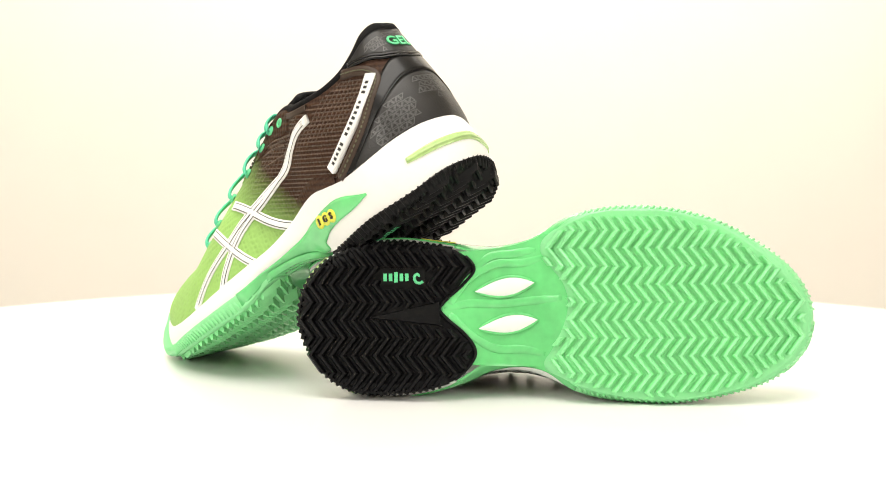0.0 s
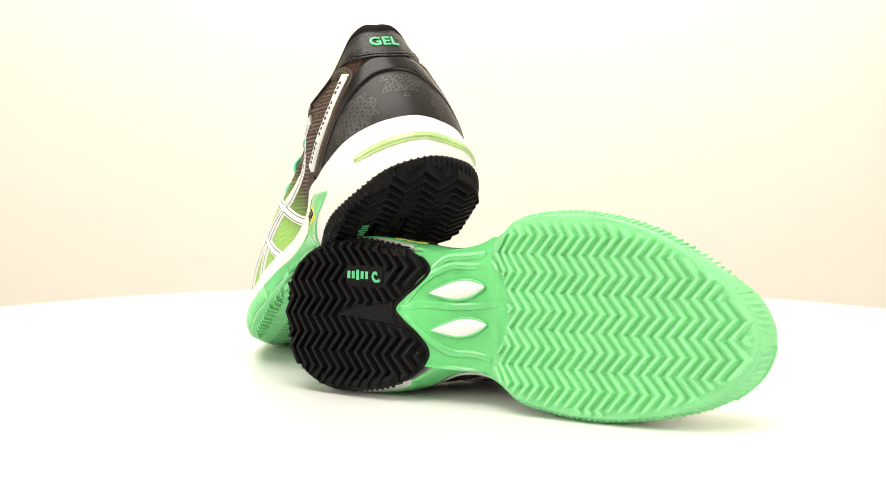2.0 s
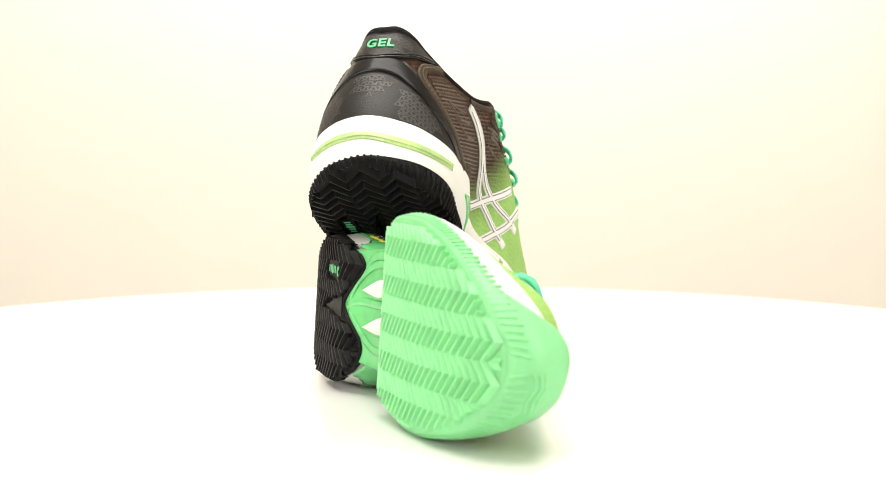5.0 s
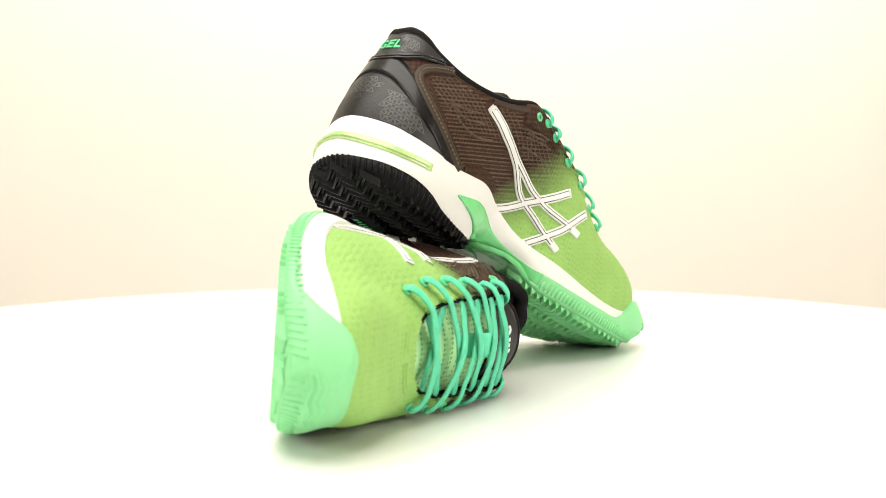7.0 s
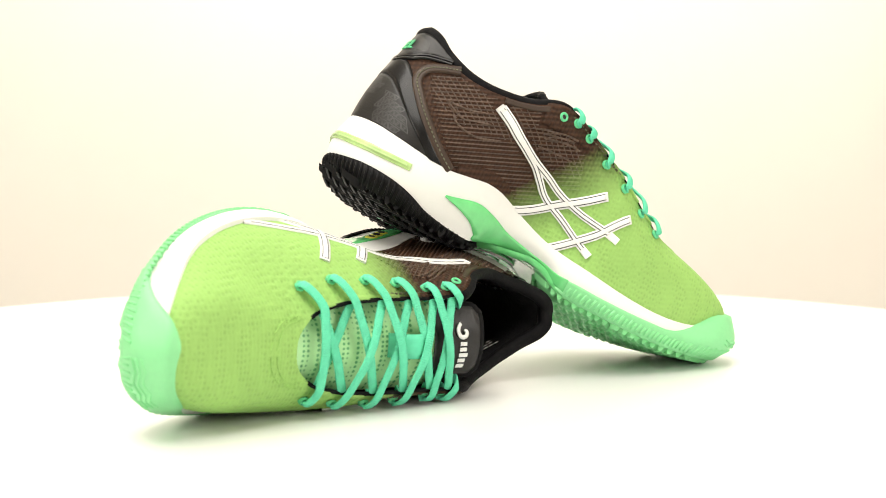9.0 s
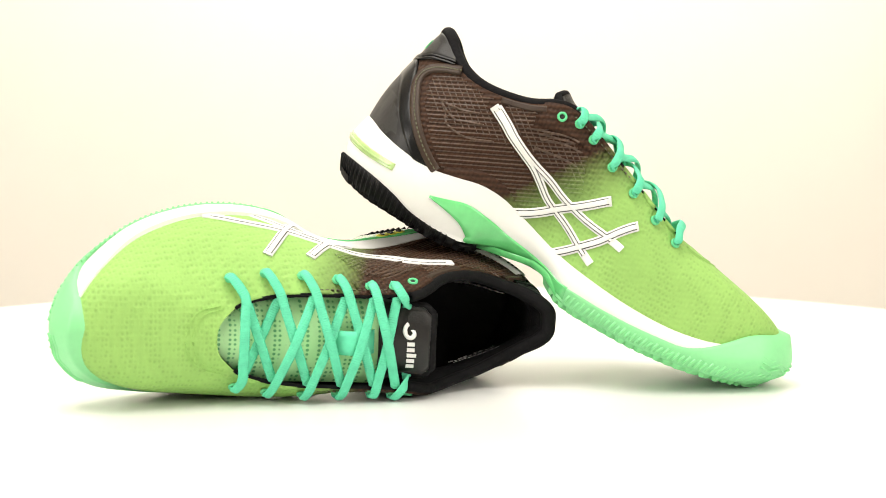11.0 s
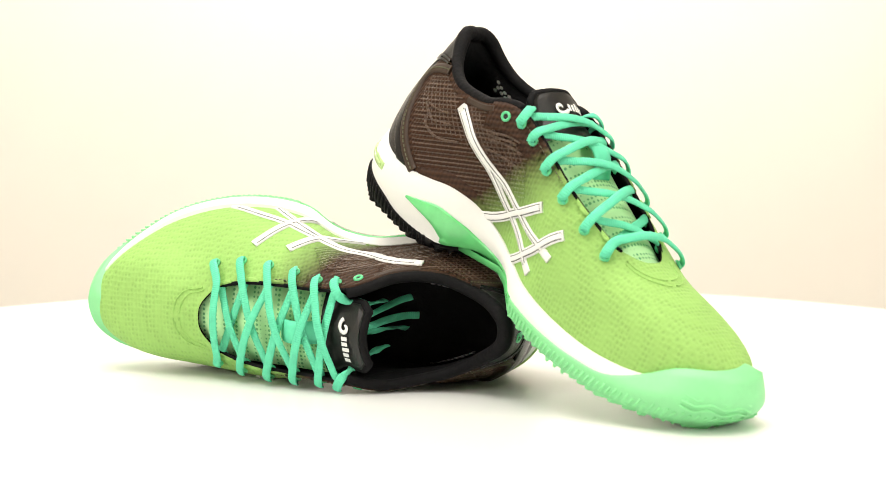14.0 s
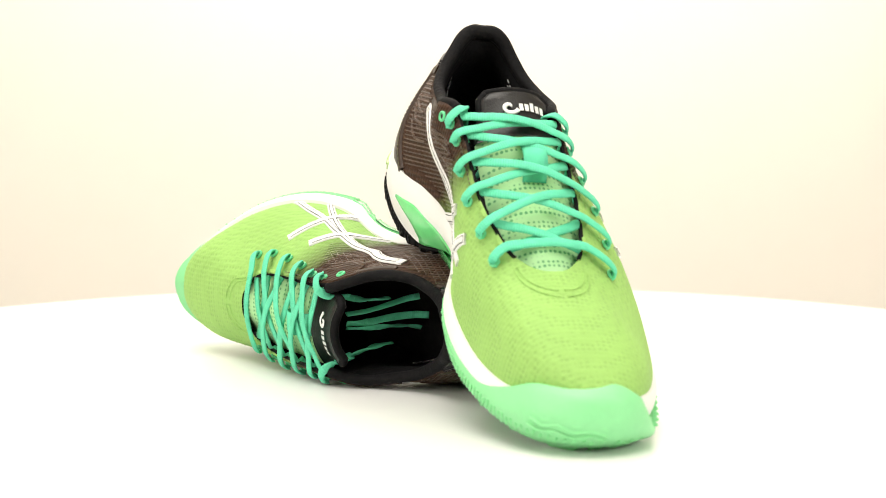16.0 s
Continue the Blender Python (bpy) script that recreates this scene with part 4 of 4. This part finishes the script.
        for slope, step, lo_v, wide in (((-0.42, 0.90), 0.0024, 0.10, 0.0008), ((0.62, 0.78), 0.0034, 0.52, 0.0006)):
            uu = np.linspace(0.135, 0.52, 70) * side
            vv = np.linspace(lo_v, 0.925, 80)
            P = upper(uu[:, None], vv[None, :])
            lev = slope[0] * P[..., 0] + slope[1] * P[..., 2]
            seam_v = np.interp(np.abs(uu), [0.117, 0.13, 0.16, 0.19, 0.236], [0.69, 0.55, 0.40, 0.26, 0.06])
            k = math.ceil(lev.min() / step)
            while k * step < lev.max():
                way = []
                for i in range(70):
                    row = lev[i] - k * step
                    j = np.nonzero((row[:-1] <= 0) & (row[1:] > 0))[0]
                    ok = len(j) > 0
                    if ok:
                        v = float(np.interp(0, [row[j[0]], row[j[0] + 1]], [vv[j[0]], vv[j[0] + 1]]))
                        p = P[i, j[0]]
                        near_seam = abs(uu[i]) < 0.236 and v < 0.985 and abs(uu[i]) < np.interp(v, [0.06, 0.26, 0.40, 0.55, 0.69, 0.82, 0.965], [0.25, 0.205, 0.175, 0.147, 0.132, 0.16, 0.205])
                        stay = abs(uu[i]) > 0.385 and v > 0.765
                        ok = not near_seam and not stay and p[0] - 0.70 * p[2] < 0.102 and np.linalg.norm(printed - p, axis=1).min() > 0.0036
                    if ok:
                        way.append((float(uu[i]), v))
                    if (not ok or i == 69) and way:
                        if len(way) > 5:
                            add(e, "mesh_rib", strip_on(upper, way, wide, 0.00045, max(8, len(way) // 2)), "rib")
                        way = []
                k += 1
        # eyelets
        for (u, v) in EYELETS[side] + [SPARE[side]]:
            c = upper(np.array([u]), np.array([v]))[0]
            n = normal_of(upper, np.array([u]), np.array([v]))[0]
            ring = add(e, "eyelet", disc_ring(c + n * 0.0009, n, 0.0016, 0.0031, 0.0012), "print_green", "green eyelet ring")
            add(ring, "eyelet_hole", disc_ring(c + n * 0.0007, n, 0.0001, 0.0017, 0.0005), "black_line")
    path = [(0.114, 0.65), (0.153, 0.495), (0.20, 0.335), (0.246, 0.18)]
    lab = add(e, "side_label", strip_on(upper, path, 0.0062, 0.0028, 40), "white_print", "white side label")
    q = dense(path, 60)
    dv, df = [], []
    for k in range(5, 56, 3):
        if k in (14, 38):
            continue
        g, fc = strip_on(upper, [tuple(q[k]), tuple(q[k] * 0.2 + q[k + 2] * 0.8)], (0.0022, 0.0026, 0.0018)[k % 5 % 3], 0.0031, 3)
        df += [tuple(i + len(dv) for i in x) for x in fc]
        dv += list(g)
    add(lab, "lettering", (np.array(dv), df), "black_line", "dark lettering as bars", False)
    # throat: dark gap, edge binding
    for side in (-1, 1):
        uu = np.linspace(0.462, 0.76, 50) * side
        p = upper(uu, np.full(50, 0.995)) - normal_of(upper, uu, np.full(50, 0.98)) * 0.0008
        add(e, "throat_edge", tube_mesh(p, 0.0013, 0.0013, n=6), "lining")
        for k in range(5):
            u0 = (0.50, 0.548, 0.60, 0.65, 0.71)[k]
            geo = patch_on(upper, [(side * (u0 - 0.012), 0.95), (side * u0, 0.935), (side * (u0 + 0.014), 0.95)], [(side * (u0 - 0.016), 1.0), (side * u0, 1.0), (side * (u0 + 0.016), 1.0)], 0.0012, 8, 4)
            add(e, "eyelet_tab", geo, "knit")
        dv, df = [], []
        for k in range(17):
            a0 = 0.47 + 0.008 * k
            g, fc = strip_on(upper, [(side * a0, 0.945), (side * (a0 + 0.0048), 0.945)], 0.0005, 0.0015, 2)
            df += [tuple(i + len(dv) for i in x) for x in fc]
            dv += list(g)
        tagged(add(e, "stitching", (np.array(dv), df), "thread", "pale stitching along the throat", False), kind="stuff")
    for side in (-1, 1):
        for v in (0.90, 0.865):
            add(e, "vamp_seam", strip_on(upper, [(side * 0.80, v + 0.02), (side * 0.86, v), (side * 0.93, v - 0.01), (side * 0.992, v - 0.012)], 0.0007, 0.0006, 16), "knit")
    # tongue
    ns, nw = 60, 17
    S, Wd = np.meshgrid(np.linspace(0, 0.70, ns), np.linspace(-1, 1, nw), indexing="ij")
    add(e, "tongue", (tongue_surface(S, Wd).reshape(-1, 3), grid_faces(ns, nw)), "tongue", "pale green perforated mesh tongue")
    S, Wd = np.meshgrid(np.linspace(0.66, 1.0, 26), np.linspace(-1, 1, nw), indexing="ij")
    front = tongue_surface(S, Wd) + np.array([0.0012, 0, 0.0016])
    back = front + np.array([-0.0045, 0, -0.0035])
    n1 = 26 * nw
    f = grid_faces(26, nw) + [tuple(reversed([i + n1 for i in x])) for x in grid_faces(26, nw)]
    ring = [i * nw for i in range(26)] + [25 * nw + j for j in range(1, nw)] + [i * nw + nw - 1 for i in range(24, -1, -1)] + [j for j in range(nw - 2, 0, -1)]
    for i in range(len(ring)):
        a, b = ring[i], ring[(i + 1) % len(ring)]
        f.append((b, a, n1 + a, n1 + b))
    tip = add(e, "tongue_tip", (np.concatenate([front.reshape(-1, 3), back.reshape(-1, 3)]), f), "leather", "smooth black tongue tip")
    rim_w = np.r_[np.full(12, -1.0), np.linspace(-1, 1, 24), np.full(12, 1.0)]
    rim_s = np.r_[np.linspace(0.72, 1, 12), np.full(24, 1.0), np.linspace(1, 0.72, 12)]
    add(tip, "tongue_binding", tube_mesh(tongue_surface(rim_s, rim_w) + np.array([-0.001, 0, 0.0]), 0.0026, 0.0026, n=8), "lining")
    lv, lf = [], []
    for k in range(5):
        w0 = 0.02 - 0.17 * k if mirror > 0 else 0.02 - 0.17 * k
        w0 = -w0 * -1
        i0 = len(lv)
        ww = np.array([w0, w0 - 0.12, w0 - 0.12, w0]) * (1 if mirror > 0 else -1)
        ss = np.array([0.825, 0.825, 0.872, 0.872] if k != 2 else [0.825, 0.825, 0.884, 0.884])
        g = tongue_surface(ss, -ww) + np.array([0.0022, 0, 0.0026])
        lv += list(g)
        lf.append((i0, i0 + 1, i0 + 2, i0 + 3) if mirror < 0 else (i0 + 3, i0 + 2, i0 + 1, i0))
    add(tip, "lettering", (np.array(lv), lf), "white_print", "white lettering as bars", False)
    t = np.linspace(0.4, 5.9, 30)
    wl = (-0.30 if mirror > 0 else 0.30)
    g = tongue_surface(0.85 + 0.0085 * t * np.sin(t), wl + 0.045 * t * np.cos(t)) + np.array([0.0022, 0, 0.0026])
    add(tip, "emblem", tube_mesh(g, 0.0013, 0.0004, n=6, up=(0.5, 0, 0.85)), "white_print", "white spiral emblem")
    # lace loop on the tongue
    s, w = np.linspace(0.46, 0.64, 14), np.linspace(-0.26, 0.26, 5)
    S, Wd = np.meshgrid(s, w, indexing="ij")
    g = tongue_surface(S, Wd) + np.array([0.4, 0, 0.9]) * (0.0015 + 0.0085 * np.sin(np.pi * (S - 0.46) / 0.18))[..., None]
    g2 = g - np.array([0.4, 0, 0.9]) * 0.0012
    f = grid_faces(14, 5) + [tuple(reversed([i + 70 for i in x])) for x in grid_faces(14, 5)]
    for i in range(13):
        f += [(i * 5, (i + 1) * 5, 70 + (i + 1) * 5, 70 + i * 5), (70 + i * 5 + 4, 70 + (i + 1) * 5 + 4, (i + 1) * 5 + 4, i * 5 + 4)]
    add(e, "lace_loop", (np.concatenate([g.reshape(-1, 3), g2.reshape(-1, 3)]), f), "lace", "teal ribbon loop on the tongue")

    # laces
    def eyelet_point(side, k, v=None, lift=0.0):
        u, v0 = EYELETS[side][k]
        v = v0 if v is None else v
        return upper(np.array([u]), np.array([v]))[0] + normal_of(upper, np.array([u]), np.array([min(v, 0.97)]))[0] * lift

    def ridge(x, y, lift):
        ss = np.linspace(0, 1, 80)
        c = tongue_surface(ss, np.full(80, np.clip((y + 0.005) / 0.027, -1, 1)))
        i = int(np.argmin(np.abs(c[:, 0] - x)))
        return np.array([x, y, c[i, 2] + lift]) + np.array([0.35, 0, 0]) * lift

    def lace(points, n=40, ra=0.0029, rb=0.0012):
        p = dense(points, n)
        axis = p * (1, 0, 1) + np.array([-0.018, -0.005, -0.045])
        v, f = tube_mesh(p, ra, rb, up=p - axis, n=10)
        run = np.r_[0, np.cumsum(np.linalg.norm(np.diff(p, axis=0), axis=1))]
        mesh_part("lace", v, f, M["lace"], e, "teal green flat shoelace", uv=np.stack([run.repeat(10), np.tile(np.arange(10) * 0.1, n)], -1))

    def hook(side, k):
        return [eyelet_point(side, k, 0.985, 0.0042), eyelet_point(side, k, None, 0.0036), eyelet_point(side, k, EYELETS[side][k][1] - 0.012, 0.0008), eyelet_point(side, k, EYELETS[side][k][1] - 0.01, -0.002)]

    a, b = hook(1, 0), hook(-1, 0)
    mids_ = []
    for s in (0.2, 0.4, 0.6, 0.8):
        c = a[0] * (1 - s) + b[0] * s + np.array([0.30, 0, 0.95]) * 0.0045 * math.sin(math.pi * s)
        mids_.append(np.maximum(c, (-1, -1, ridge(c[0], c[1], 0.0024)[2])))
    lace(a[::-1] + mids_ + b, 60)
    # each lace comes up through its eyelet, goes over the edge and across, and dives under the other edge one eyelet on
    def under(side, k):
        return [eyelet_point(side, k, 0.985, -0.0012), eyelet_point(side, k, 0.93, -0.0042)]

    for k in range(5):
        for side in (-1, 1):
            far = under(-side, k + 1)
            near = under(side, 0)[::-1] if k == 0 else hook(side, k)[::-1]
            a, b = near[-1], far[0]
            over = 0.0034 if (k % 2 == 0) == (side > 0) else 0.0004
            m = []
            for s in (0.2, 0.4, 0.6, 0.8):
                c = a * (1 - s) + b * s
                rise = np.array([0.30, 0, 0.95]) * ((0.0012 if k == 0 else 0.0052) + over) * math.sin(math.pi * s)
                m.append(np.maximum(c + rise, (-1, -1, ridge(c[0], c[1], 0.0020)[2])))
            lace(near + m + far, 46, 0.0028, 0.0011)
    for side in (-1, 1):
        a = hook(side, 5)[::-1]
        p = eyelet_point(side, 5, 1.0, 0.0)
        q = np.array([-1.0, -side * 0.9, 0.0])
        lace(a[:3] + [eyelet_point(side, 5, 0.975, 0.0042), p + q * 0.003 + np.array([0, 0, 0.0042]), p + q * 0.008 + np.array([0, 0, -0.002]), p + q * 0.011 + np.array([0, 0, -0.016])], 36, 0.0029, 0.0011)
        # loose end tucked into the shoe
        w = p + q * 0.011 + np.array([0, 0, -0.014])
        lace([w, w + np.array([-0.006, -side * 0.003, -0.012]), w + np.array([-0.009, -side * 0.004, -0.021]), w + np.array([-0.012, -side * 0.004, -0.028])], 20, 0.0028, 0.0009)
    # the tied bow is tucked in under the tongue
    for y0, y1, z1, x1 in ((0.002, 0.008, 0.050, 0.086), (-0.004, -0.003, 0.046, 0.082), (-0.007, -0.011, 0.044, 0.090)):
        lace([(0.114, y0, 0.090), (0.108, y0 * 1.2, 0.078), (0.100, (y0 + y1) / 2, 0.064), (0.5 * (0.098 + x1), y1, z1 + 0.005), (x1, y1 * 1.15, z1)], 24, 0.0024, 0.0009)
    MIRROR[0] = 1
    return e


left_shoe = shoe("left_shoe", "lime green and brown tennis shoe leaning toe down", 1)
right_shoe = shoe("right_shoe", "lime green and brown tennis shoe lying on its side", -1)

# ---------------------------------------------------------------- what turns
LEFT_POSE = Matrix(((-0.62745, -0.67262, -0.39231, 0.03013), (0.61040, -0.73768, 0.28850, -0.06066), (-0.48345, -0.05845, 0.87342, 0.13128), (0, 0, 0, 1)))
RIGHT_POSE = Matrix(((0.99453, 0.00659, 0.10427, -0.07911), (-0.10355, -0.07083, 0.99210, -0.04953), (0.01393, -0.99747, -0.06976, 0.04652), (0, 0, 0, 1)))


def motions():
    for thing, rest in ((table, Matrix.Identity(4)), (left_shoe, LEFT_POSE), (right_shoe, RIGHT_POSE)):
        walk(thing, [(k * 0.25, pose(0, 0, 0, 0, 0, TURN * k * 0.25) @ rest) for k in range(65)])


motions()
